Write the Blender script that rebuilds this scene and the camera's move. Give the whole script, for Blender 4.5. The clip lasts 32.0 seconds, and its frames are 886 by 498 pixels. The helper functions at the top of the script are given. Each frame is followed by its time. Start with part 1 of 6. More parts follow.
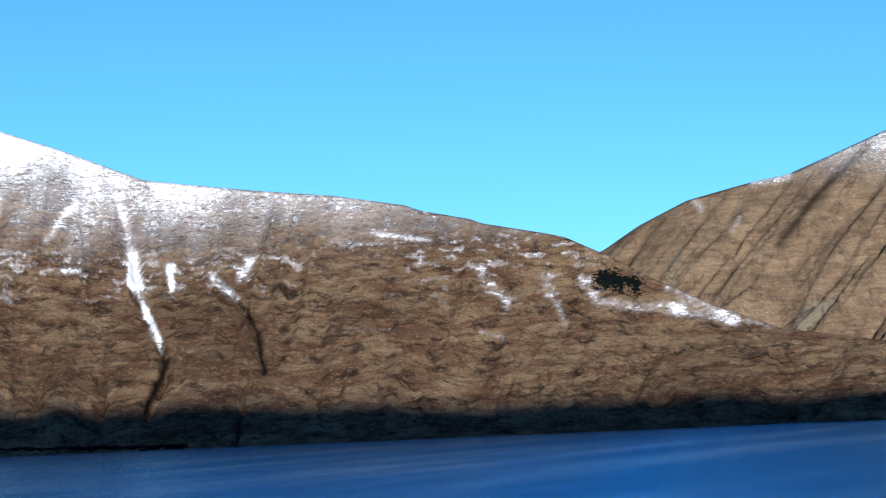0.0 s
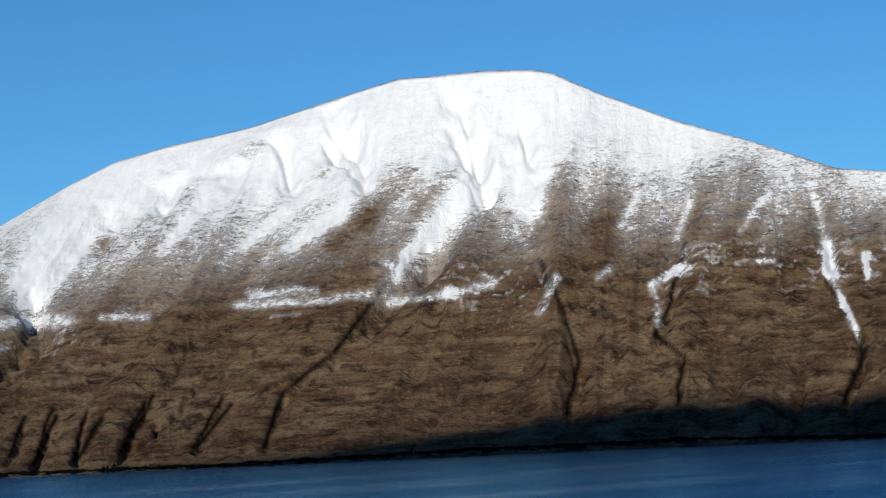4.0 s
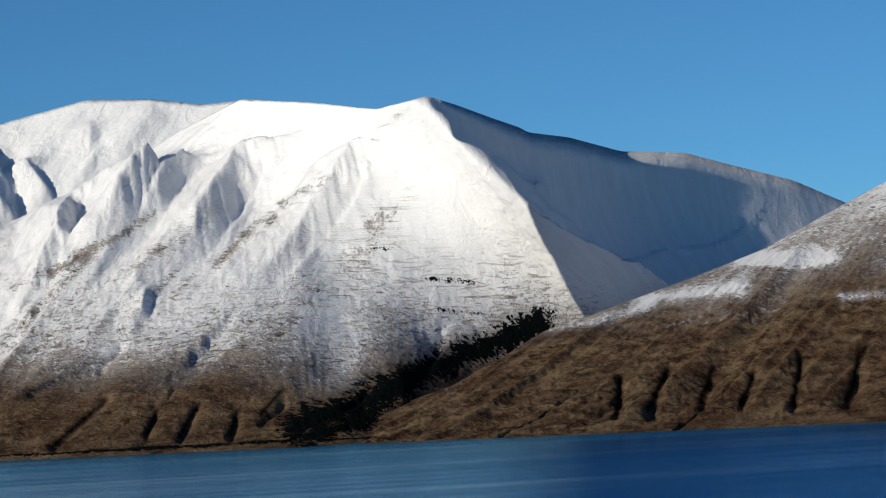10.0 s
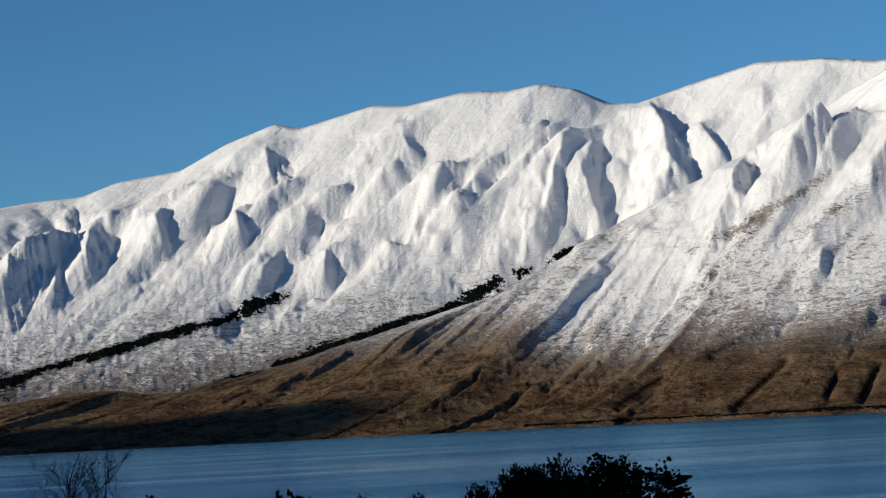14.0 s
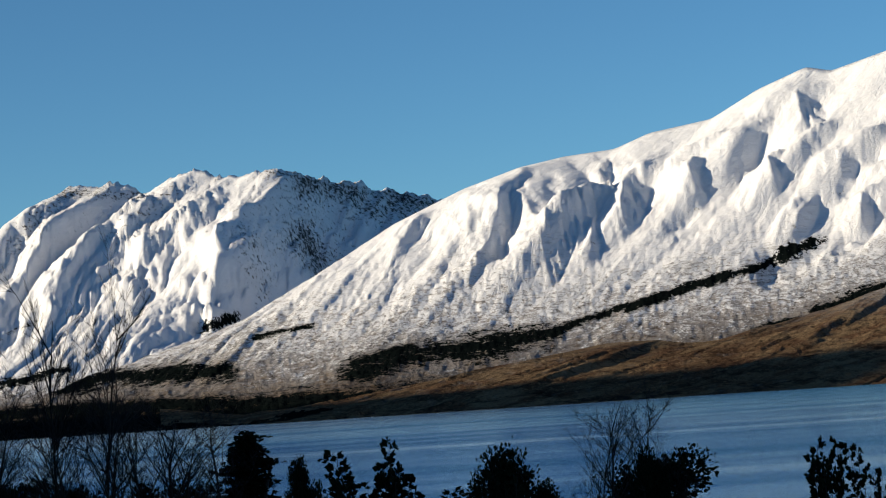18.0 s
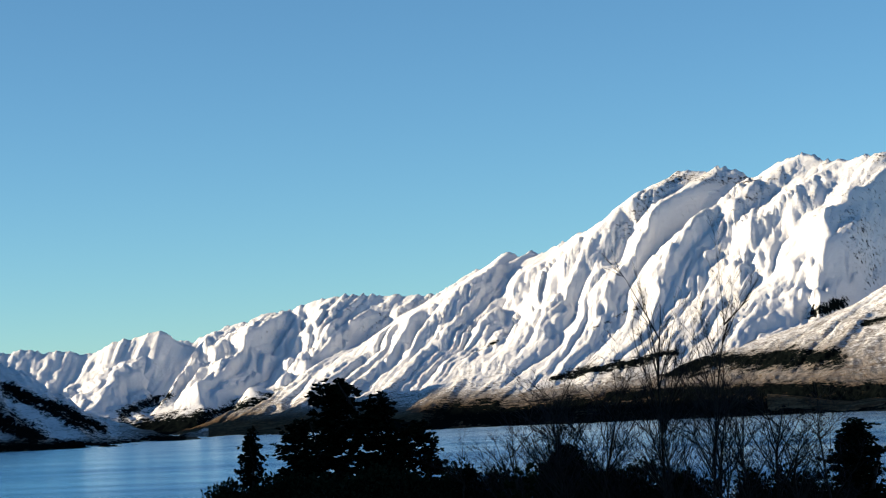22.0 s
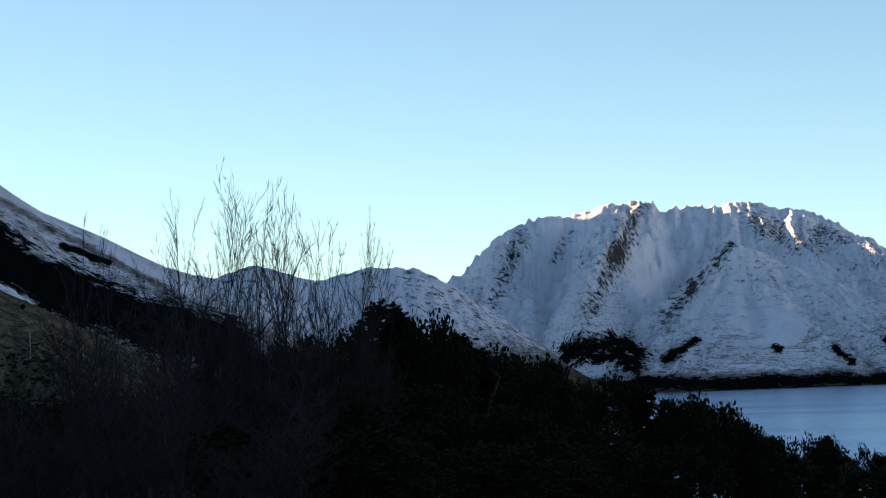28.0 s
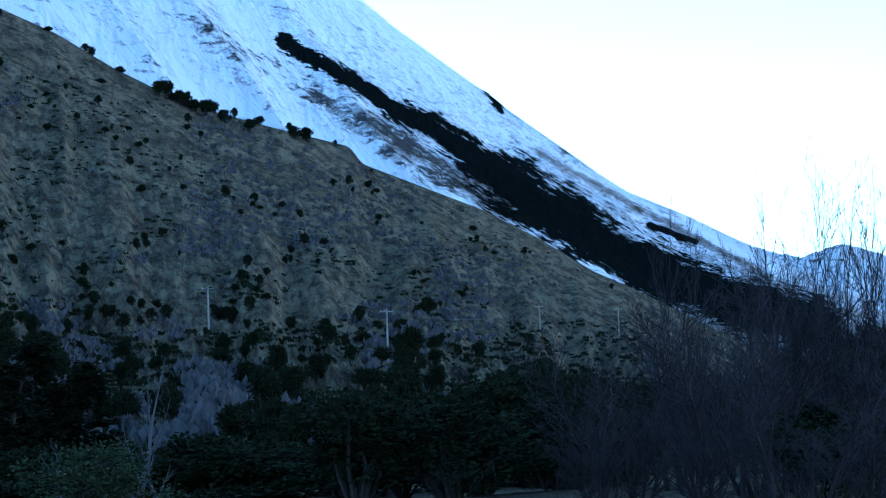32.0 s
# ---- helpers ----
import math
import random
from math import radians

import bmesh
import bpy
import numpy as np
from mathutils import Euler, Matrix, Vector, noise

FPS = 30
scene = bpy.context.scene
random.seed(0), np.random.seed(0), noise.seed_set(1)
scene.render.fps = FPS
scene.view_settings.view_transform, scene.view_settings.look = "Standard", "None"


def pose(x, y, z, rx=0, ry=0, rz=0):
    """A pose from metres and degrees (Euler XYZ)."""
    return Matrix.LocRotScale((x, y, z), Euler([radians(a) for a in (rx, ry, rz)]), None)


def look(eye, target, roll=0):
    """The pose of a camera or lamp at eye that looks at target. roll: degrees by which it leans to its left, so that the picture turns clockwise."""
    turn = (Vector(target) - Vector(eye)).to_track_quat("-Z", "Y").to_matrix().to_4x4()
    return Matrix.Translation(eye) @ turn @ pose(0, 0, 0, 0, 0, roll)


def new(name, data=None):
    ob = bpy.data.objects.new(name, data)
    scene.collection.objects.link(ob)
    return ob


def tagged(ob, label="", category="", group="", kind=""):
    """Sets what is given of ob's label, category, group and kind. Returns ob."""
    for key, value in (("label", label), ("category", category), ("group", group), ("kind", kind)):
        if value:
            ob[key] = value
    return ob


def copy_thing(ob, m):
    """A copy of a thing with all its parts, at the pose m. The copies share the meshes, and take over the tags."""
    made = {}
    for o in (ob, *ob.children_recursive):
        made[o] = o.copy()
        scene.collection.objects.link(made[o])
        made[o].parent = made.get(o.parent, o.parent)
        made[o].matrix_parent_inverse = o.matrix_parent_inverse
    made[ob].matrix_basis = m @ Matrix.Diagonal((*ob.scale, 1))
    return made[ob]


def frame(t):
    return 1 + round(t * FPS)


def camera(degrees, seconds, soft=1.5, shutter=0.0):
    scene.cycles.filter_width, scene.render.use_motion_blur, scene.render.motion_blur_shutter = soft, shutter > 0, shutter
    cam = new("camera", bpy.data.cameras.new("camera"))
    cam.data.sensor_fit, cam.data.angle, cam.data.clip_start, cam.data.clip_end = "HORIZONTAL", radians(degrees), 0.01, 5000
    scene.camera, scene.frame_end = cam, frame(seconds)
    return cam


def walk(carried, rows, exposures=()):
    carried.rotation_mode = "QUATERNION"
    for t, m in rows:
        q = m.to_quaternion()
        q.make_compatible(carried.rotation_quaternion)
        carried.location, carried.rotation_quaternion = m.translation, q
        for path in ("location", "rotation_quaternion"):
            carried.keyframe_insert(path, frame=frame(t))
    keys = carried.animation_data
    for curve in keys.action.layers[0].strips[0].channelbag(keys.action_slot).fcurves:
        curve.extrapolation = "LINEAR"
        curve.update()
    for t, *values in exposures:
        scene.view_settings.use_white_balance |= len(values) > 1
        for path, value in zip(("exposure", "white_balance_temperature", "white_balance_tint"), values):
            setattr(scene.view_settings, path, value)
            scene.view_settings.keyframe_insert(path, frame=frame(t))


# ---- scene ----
EYE = 35.0                      # the lake lies at z = 0, the camera stands on a terrace above it
SUN_AZ, SUN_EL = -117.0, 12.0


def heading(az, el=0.0, r=1.0):
    """A point at that bearing (degrees clockwise from +y), height angle and distance, seen from the camera."""
    a, e = radians(az), radians(el)
    return (r * math.sin(a), r * math.cos(a), EYE + r * math.tan(e))


def aim(az, el, lean):
    a, e = radians(az), radians(el)
    way = Vector((math.sin(a) * math.cos(e), math.cos(a) * math.cos(e), math.sin(e)))
    return look((0, 0, EYE), Vector((0, 0, EYE)) + way * 100, lean)


cam = camera(22.674, 32.0, soft=1.15)
walk(cam, [(t, aim(a, e, l)) for t, a, e, l in (
    (0, 68.11, 4.08, -2.38), (0.5, 65.65, 4.08, -2.61), (1, 63.38, 4.03, -2.57), (1.5, 60.95, 4.08, -2.52),
    (2, 59.16, 4.49, -2.44), (2.5, 57.61, 4.83, -2.45), (3, 54.52, 4.79, -2.72), (3.5, 52.53, 4.64, -2.58),
    (4, 50.21, 4.58, -2.56), (4.5, 47.45, 4.70, -2.39), (6.5, 39.78, 4.08, -3.13), (7, 37.92, 4.43, -3.25),
    (7.5, 35.90, 4.93, -3.48), (8, 33.61, 5.12, -3.15), (8.5, 32.12, 4.72, -3.17), (9, 30.86, 4.42, -3.09),
    (9.5, 29.11, 4.39, -2.76), (10, 26.88, 4.15, -2.52), (10.5, 25.24, 4.28, -2.56), (11, 22.81, 3.92, -2.60),
    (11.5, 21.02, 4.03, -2.63), (12, 18.77, 4.30, -2.71), (12.5, 16.00, 4.11, -2.72), (13, 14.49, 3.90, -2.87),
    (13.5, 11.92, 3.89, -2.89), (14, 9.41, 3.96, -2.83), (14.5, 8.25, 4.13, -2.95), (16.5, 1.45, 4.05, -3.49),
    (17, 0.00, 4.03, -3.61), (17.5, -2.66, 3.57, -3.75), (18, -4.46, 3.42, -3.83), (18.5, -6.77, 3.45, -3.74),
    (19, -8.92, 3.59, -3.53), (19.5, -10.32, 3.75, -3.15), (20, -13.04, 3.82, -3.04), (20.5, -14.65, 4.12, -2.82),
    (21, -16.55, 4.65, -2.84), (21.5, -18.22, 4.26, -2.72), (22, -20.14, 3.91, -2.68), (22.5, -22.83, 3.83, -2.79),
    (23, -24.57, 3.47, -2.44), (23.5, -26.96, 3.55, -2.27), (24, -28.45, 3.22, -2.15), (24.5, -30.36, 3.24, -2.02),
    (26.5, -38.15, 3.30, -2.16), (27, -40.45, 3.15, -2.04), (27.5, -42.93, 2.97, -2.21), (28, -45.23, 3.15, -2.31),
    (28.5, -47.13, 3.45, -2.37), (29, -48.97, 3.06, -2.31), (29.5, -51.22, 3.03, -2.11), (30, -53.03, 2.66, -2.12),
    (30.5, -55.11, 2.92, -2.06), (31, -56.87, 2.74, -1.95), (31.5, -59.00, 3.05, -1.67), (32, -60.38, 3.15, -1.80),
)], exposures=(
    (0.0, 0.98, 5700, 9), (2.0, 0.38, 6150, 5), (4.0, 0.26, 6000, 5), (9.0, 0.12, 6250, 6), (12.0, 0.02, 6400, 6), (16.0, 0.36, 6800, 6), (19.0, 0.72, 7300, 7), (23.0, 1.35, 8400, 8), (25.0, 1.75, 10000, 13),
    (28.0, 1.95, 12000, 23), (30.3, 1.9, 15500, 23), (31.0, 2.7, 12000, 19), (32.0, 3.6, 7300, 10),
))

# ---- sky and sun ----
world = bpy.data.worlds.new("sky")
scene.world = world
world.use_nodes = True
wn = world.node_tree
wn.nodes.clear()
sky = wn.nodes.new("ShaderNodeTexSky")
sky.sky_type, sky.sun_disc = "NISHITA", False
sky.sun_elevation, sky.sun_rotation = radians(SUN_EL), radians(SUN_AZ)
sky.altitude, sky.air_density, sky.dust_density, sky.ozone_density = 2400, 1.0, 0.15, 5.0
bg = wn.nodes.new("ShaderNodeBackground")
bg.inputs["Strength"].default_value = 0.085
wout = wn.nodes.new("ShaderNodeOutputWorld")
clear = wn.nodes.new("ShaderNodeMix")          # the clear winter air holds back red
clear.data_type, clear.blend_type = "RGBA", "MULTIPLY"
clear.inputs[0].default_value = 1.0
clear.inputs[7].default_value = (0.795, 0.995, 0.985, 1.0)
wn.links.new(sky.outputs[0], clear.inputs[6])
wn.links.new(clear.outputs[2], bg.inputs[0])
wn.links.new(bg.outputs[0], wout.inputs[0])

lamp = bpy.data.lights.new("sun", "SUN")
lamp.energy, lamp.angle, lamp.color = 4.7, radians(0.5), (1.0, 0.88, 0.72)
sun = new("sun", lamp)
sun.matrix_world = look(Vector(heading(SUN_AZ, SUN_EL, 4000)), (0, 0, EYE))


# ---- materials ----
class Nodes:
    """A small builder for node materials."""

    def __init__(self, name):
        self.mat = bpy.data.materials.new(name)
        self.mat.use_nodes = True
        self.t = self.mat.node_tree
        self.t.nodes.clear()
        self.out = self.t.nodes.new("ShaderNodeOutputMaterial")

    def put(self, kind, props=None, **sockets):
        n = self.t.nodes.new(kind)
        for k, v in (props or {}).items():
            if k == "operation":
                n.operation = v
            elif k == "blend":
                n.blend_type = v
            elif k == "attribute":
                n.attribute_name = v
            elif k == "kind":
                n.data_type = v
        for k, v in sockets.items():
            key = int(k[1:]) if k[0] == "i" and k[1:].isdigit() else k.replace("_", " ")
            if isinstance(v, bpy.types.NodeSocket):
                self.t.links.new(v, n.inputs[key])
            else:
                n.inputs[key].default_value = v
        return n

    def math(self, op, a, b=0.0, c=None):
        s = {"i0": a, "i1": b}
        if c is not None:
            s["i2"] = c
        return self.put("ShaderNodeMath", {"operation": op}, **s).outputs[0]

    def clamp(self, a):
        n = self.put("ShaderNodeClamp", None, i0=a)
        return n.outputs[0]

    def mix(self, f, a, b):
        n = self.t.nodes.new("ShaderNodeMix")
        n.data_type = "RGBA"
        for i, v in ((0, f), (6, a), (7, b)):
            if isinstance(v, bpy.types.NodeSocket):
                self.t.links.new(v, n.inputs[i])
            else:
                n.inputs[i].default_value = v if i == 0 else (*v, 1.0)
        return n.outputs[2]

    def attr(self, name):
        return self.put("ShaderNodeAttribute", {"attribute": name})

    def scaled(self, vec, s):
        n = self.put("ShaderNodeVectorMath", {"operation": "MULTIPLY"}, i0=vec)
        n.inputs[1].default_value = s
        return n.outputs[0]

    def noise(self, vec, scale, detail=4.0, rough=0.6, warp=0.0):
        return self.put("ShaderNodeTexNoise", None, Vector=vec, Scale=scale, Detail=detail, Roughness=rough, Distortion=warp).outputs[0]

    def step(self, x, lo, hi):
        n = self.put("ShaderNodeMapRange", None, i0=x)
        n.interpolation_type = "SMOOTHSTEP"
        n.inputs[1].default_value, n.inputs[2].default_value = lo, hi
        return n.outputs[0]

    def bump(self, height, strength, dist):
        return self.put("ShaderNodeBump", None, Height=height, Strength=strength, Distance=dist).outputs[0]

    def done(self, base, rough=0.9, normal=None, metal=0.0, spec=0.2, **more):
        p = self.put("ShaderNodeBsdfPrincipled", None, Base_Color=base if isinstance(base, bpy.types.NodeSocket) else (*base, 1.0), Roughness=rough, Metallic=metal, **more)
        p.inputs["Specular IOR Level"].default_value = spec
        if normal is not None:
            self.t.links.new(normal, p.inputs["Normal"])
        self.t.links.new(p.outputs[0], self.out.inputs[0])
        return self.mat


def mountain_material(name, grass, heath, dark, rock, patchy=1.3, edge=(0.44, 0.70), fine=1.0):
    """Tussock slopes with heath, scrub, rock and snow: the snow, wood and rock covers come from the mesh, the grain from noise."""
    n = Nodes(name)
    flow = n.attr("flow").outputs["Vector"]
    cover = n.attr("cover").outputs["Vector"]
    sep = n.put("ShaderNodeSeparateXYZ", None, i0=cover)
    snow, wood, crag = sep.outputs
    terr = n.scaled(flow, [fine * k for k in (0.016, 0.06, 0.02)])          # long bands along the slope
    fall = n.scaled(flow, [fine * k for k in (0.09, 0.012, 0.02)])          # streaks down the slope
    pos = n.put("ShaderNodeNewGeometry").outputs["Position"]
    n1 = n.noise(terr, 1.0, 5, 0.62, 0.4)
    n2 = n.noise(fall, 1.0, 5, 0.6, 0.3)
    n3 = n.noise(pos, 0.03 * fine, 7, 0.68, 0.6)
    n4 = n.noise(pos, 0.13 * fine, 5, 0.65, 0.4)
    n5 = n.noise(pos, 0.006 * fine, 3, 0.5)
    n7 = n.noise(pos, 0.33 * fine, 3, 0.65)
    n6 = n.noise(n.scaled(flow, [fine * k for k in (0.03, 0.16, 0.05)]), 1.0, 5, 0.68, 0.5)    # narrow terraces
    base = n.mix(n.step(n1, 0.40, 0.62), grass, heath)
    base = n.mix(n.math("MULTIPLY", n.step(n3, 0.46, 0.66), 0.86), base, dark)
    base = n.mix(n.math("MULTIPLY", n.step(n5, 0.45, 0.65), 0.45), base, [c * 0.55 for c in heath])
    base = n.mix(n.math("MULTIPLY", n.step(n4, 0.52, 0.72), 0.55), base, [min(1, c * 1.5) for c in grass])
    base = n.mix(n.math("MULTIPLY", n.step(n6, 0.50, 0.64), 0.45), base, [c * 0.8 for c in dark])
    base = n.mix(n.math("MULTIPLY", n.step(n7, 0.50, 0.64), 0.45 if fine < 2 else 0.25), base, dark)
    rk = n.step(n.math("ADD", crag, n.math("MULTIPLY_ADD", n.noise(pos, 0.11 * fine, 6, 0.75), 3.0, -1.5)), 0.40, 0.75)
    rk = n.math("MULTIPLY", rk, n.step(crag, 0.03, 0.25))
    # narrow gullies and ravines take a darker colour, given by the mesh
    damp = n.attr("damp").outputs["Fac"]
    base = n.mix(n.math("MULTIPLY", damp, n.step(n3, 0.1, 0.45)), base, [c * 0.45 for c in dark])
    grain = n.math("ADD", n.math("MULTIPLY", n.math("SUBTRACT", n6, 0.5), 0.6 * patchy),
                   n.math("ADD", n.math("MULTIPLY", n.math("SUBTRACT", n3, 0.5), 0.7 * patchy),
                          n.math("ADD", n.math("MULTIPLY_ADD", n.math("SUBTRACT", n7, 0.5), 0.9 * patchy, n.math("MULTIPLY", n.math("SUBTRACT", n4, 0.5), 1.0 * patchy)), n.math("MULTIPLY", n.math("SUBTRACT", n2, 0.5), 0.4 * patchy))))
    calm = n.math("MULTIPLY_ADD", n.step(snow, 0.66, 1.05), -1.0, 1.15)
    crisp = n.step(n.math("ADD", snow, n.math("MULTIPLY", grain, calm)), *edge)
    dust = n.math("MULTIPLY", n.step(n.math("MULTIPLY_ADD", grain, 0.35, snow), -0.1, 1.0), 0.62)
    sm = n.math("MAXIMUM", n.math("MULTIPLY", crisp, 0.97), dust)
    n8 = n.noise(n.scaled(flow, [fine * k for k in (0.04, 0.15, 0.05)]), 1.0, 5, 0.68, 2.2)
    bare = n.math("MULTIPLY", n.step(n8, 0.53, 0.64), n.math("SUBTRACT", 1.0, n.step(snow, 0.62, 1.05)))
    sm = n.math("MULTIPLY", sm, n.math("MULTIPLY_ADD", bare, -0.85, 1.0))
    tone = n.mix(n.step(n2, 0.3, 0.7), (0.76, 0.77, 0.80), (0.69, 0.70, 0.73))
    base = n.mix(sm, base, tone)
    base = n.mix(rk, base, n.mix(n4, [c * 0.5 for c in rock], rock))
    base = n.mix(n.math("MULTIPLY", n.step(wood, 0.08, 0.35), n.step(n.math("ADD", n.math("MULTIPLY_ADD", n4, 2.6, n.math("MULTIPLY_ADD", n3, 2.6, n.math("MULTIPLY", n7, 1.4))), n.math("SUBTRACT", wood, 3.3)), 0.38, 0.56)), base, (0.004, 0.006, 0.006))
    rough = n.math("ADD", n3, n.math("ADD", n.math("MULTIPLY", n4, 0.45), n.math("MULTIPLY_ADD", n2, 0.25, n.math("MULTIPLY_ADD", n7, 0.18, n.math("MULTIPLY", n6, 0.25)))))
    crease = n.noise(n.scaled(flow, [fine * k for k in (0.035, 0.02, 0.02)]), 1.0, 6, 0.66, 0.5)
    laid = n.math("MULTIPLY_ADD", n5, 1.2, n.math("MULTIPLY_ADD", n6, 0.10, n.math("MULTIPLY_ADD", crease, 0.8, n.math("MULTIPLY", n3, 0.35))))      # snow fills the small relief
    height = n.math("ADD", n.math("MULTIPLY", rough, n.math("SUBTRACT", 1.0, sm)), n.math("MULTIPLY", laid, sm))
    bump = n.bump(n.math("ADD", height, n.math("MULTIPLY", rk, n.math("MULTIPLY", n4, 0.8))), 0.75, 9.0 / fine)
    return n.done(base, 0.92, bump, spec=0.0)


def plain_material(name, a, b, scale, rough=0.9, bump=0.3, dist=0.02, detail=5):
    n = Nodes(name)
    pos = n.put("ShaderNodeNewGeometry").outputs["Position"]
    g = n.noise(pos, scale, detail, 0.6)
    g2 = n.noise(pos, scale * 6.3, 3, 0.6)
    base = n.mix(n.step(g, 0.35, 0.65), a, b)
    base = n.mix(n.math("MULTIPLY", g2, 0.35), base, [c * 0.55 for c in a])
    return n.done(base, rough, n.bump(g2, bump, dist))


RANGE = mountain_material("tussock_and_snow", (0.185, 0.128, 0.076), (0.105, 0.060, 0.036), (0.013, 0.010, 0.009), (0.10, 0.085, 0.075), 1.0, (0.36, 0.74))
ALPS = mountain_material("alpine_snow", (0.13, 0.09, 0.056), (0.075, 0.05, 0.034), (0.026, 0.021, 0.017), (0.085, 0.078, 0.075), 1.25)
TAWNY = mountain_material("dry_tussock", (0.20, 0.145, 0.092), (0.155, 0.108, 0.068), (0.075, 0.054, 0.038), (0.26, 0.22, 0.16))
SCRUBBY = mountain_material("scrubby_hillside", (0.190, 0.145, 0.092), (0.085, 0.064, 0.046), (0.018, 0.016, 0.013), (0.16, 0.14, 0.11), fine=4.0)


# ---- terrain ----
def hashed(ix, iy, seed):
    h = (ix.astype(np.int64) * 374761393 + iy.astype(np.int64) * 668265263 + seed * 1442695041) & 0xFFFFFFFF
    h = ((h ^ (h >> 13)) * 1274126177) & 0xFFFFFFFF
    return ((h ^ (h >> 16)) & 0xFFFF) / 65535.0


def vnoise(x, y, seed=0):
    x, y = np.broadcast_arrays(x, y)
    ix, iy = np.floor(x), np.floor(y)
    fx, fy = x - ix, y - iy
    fx, fy = fx * fx * fx * (fx * (fx * 6 - 15) + 10), fy * fy * fy * (fy * (fy * 6 - 15) + 10)
    a, b = hashed(ix, iy, seed), hashed(ix + 1, iy, seed)
    c, d = hashed(ix, iy + 1, seed), hashed(ix + 1, iy + 1, seed)
    return (a * (1 - fx) + b * fx) * (1 - fy) + (c * (1 - fx) + d * fx) * fy


def fbm(x, y, seed=0, octaves=4, gain=0.5):
    s, amp, tot = 0.0, 1.0, 0.0
    for o in range(octaves):
        s = s + amp * vnoise(x * 2 ** o, y * 2 ** o, seed + 17 * o)
        tot += amp
        amp *= gain
    return s / tot


def ridged(x, y, seed=0, octaves=3, gain=0.5):
    s, amp, tot = 0.0, 1.0, 0.0
    for o in range(octaves):
        s = s + amp * (1 - np.abs(2 * vnoise(x * 2 ** o, y * 2 ** o, seed + 31 * o) - 1))
        tot += amp
        amp *= gain
    return s / tot


def smooth(x, lo, hi):
    t = np.clip((x - lo) / (hi - lo), 0, 1)
    return t * t * (3 - 2 * t)


def curve(pts, az, soft=0.25):
    """A smoothed line through a few (bearing, value) pairs."""
    p = np.array(pts, dtype=float)
    taps = [((k - 7) / 7.0, 1 + math.cos(math.pi * (k - 7) / 8.0)) for k in range(15)]
    s = sum(w * np.interp(az + k * soft * 1.3, p[:, 0], p[:, 1]) for k, w in taps) / sum(w for _, w in taps)
    return s


def grid_mesh(name, xs, ys, zs, attrs):
    rows, cols = xs.shape
    me = bpy.data.meshes.new(name)
    n = rows * cols
    co = np.stack([xs.ravel(), ys.ravel(), zs.ravel()], 1).astype(np.float32)
    i = np.arange(n).reshape(rows, cols)
    q = np.stack([i[:-1, :-1], i[:-1, 1:], i[1:, 1:], i[1:, :-1]], -1).reshape(-1, 4)
    me.vertices.add(n)
    me.vertices.foreach_set("co", co.ravel())
    me.loops.add(q.size)
    me.loops.foreach_set("vertex_index", q.ravel().astype(np.int32))
    me.polygons.add(len(q))
    me.polygons.foreach_set("loop_start", np.arange(0, q.size, 4, dtype=np.int32))
    me.polygons.foreach_set("use_smooth", np.ones(len(q), dtype=bool))
    for key, (a, b, c) in attrs.items():
        at = me.attributes.new(key, "FLOAT_VECTOR", "POINT")
        v = np.stack([np.broadcast_to(k, xs.shape).ravel() for k in (a, b, c)], 1).astype(np.float32)
        at.data.foreach_set("vector", v.ravel())
    me.update(calc_edges=True)
    me.validate()
    return me


FIELDS = {}


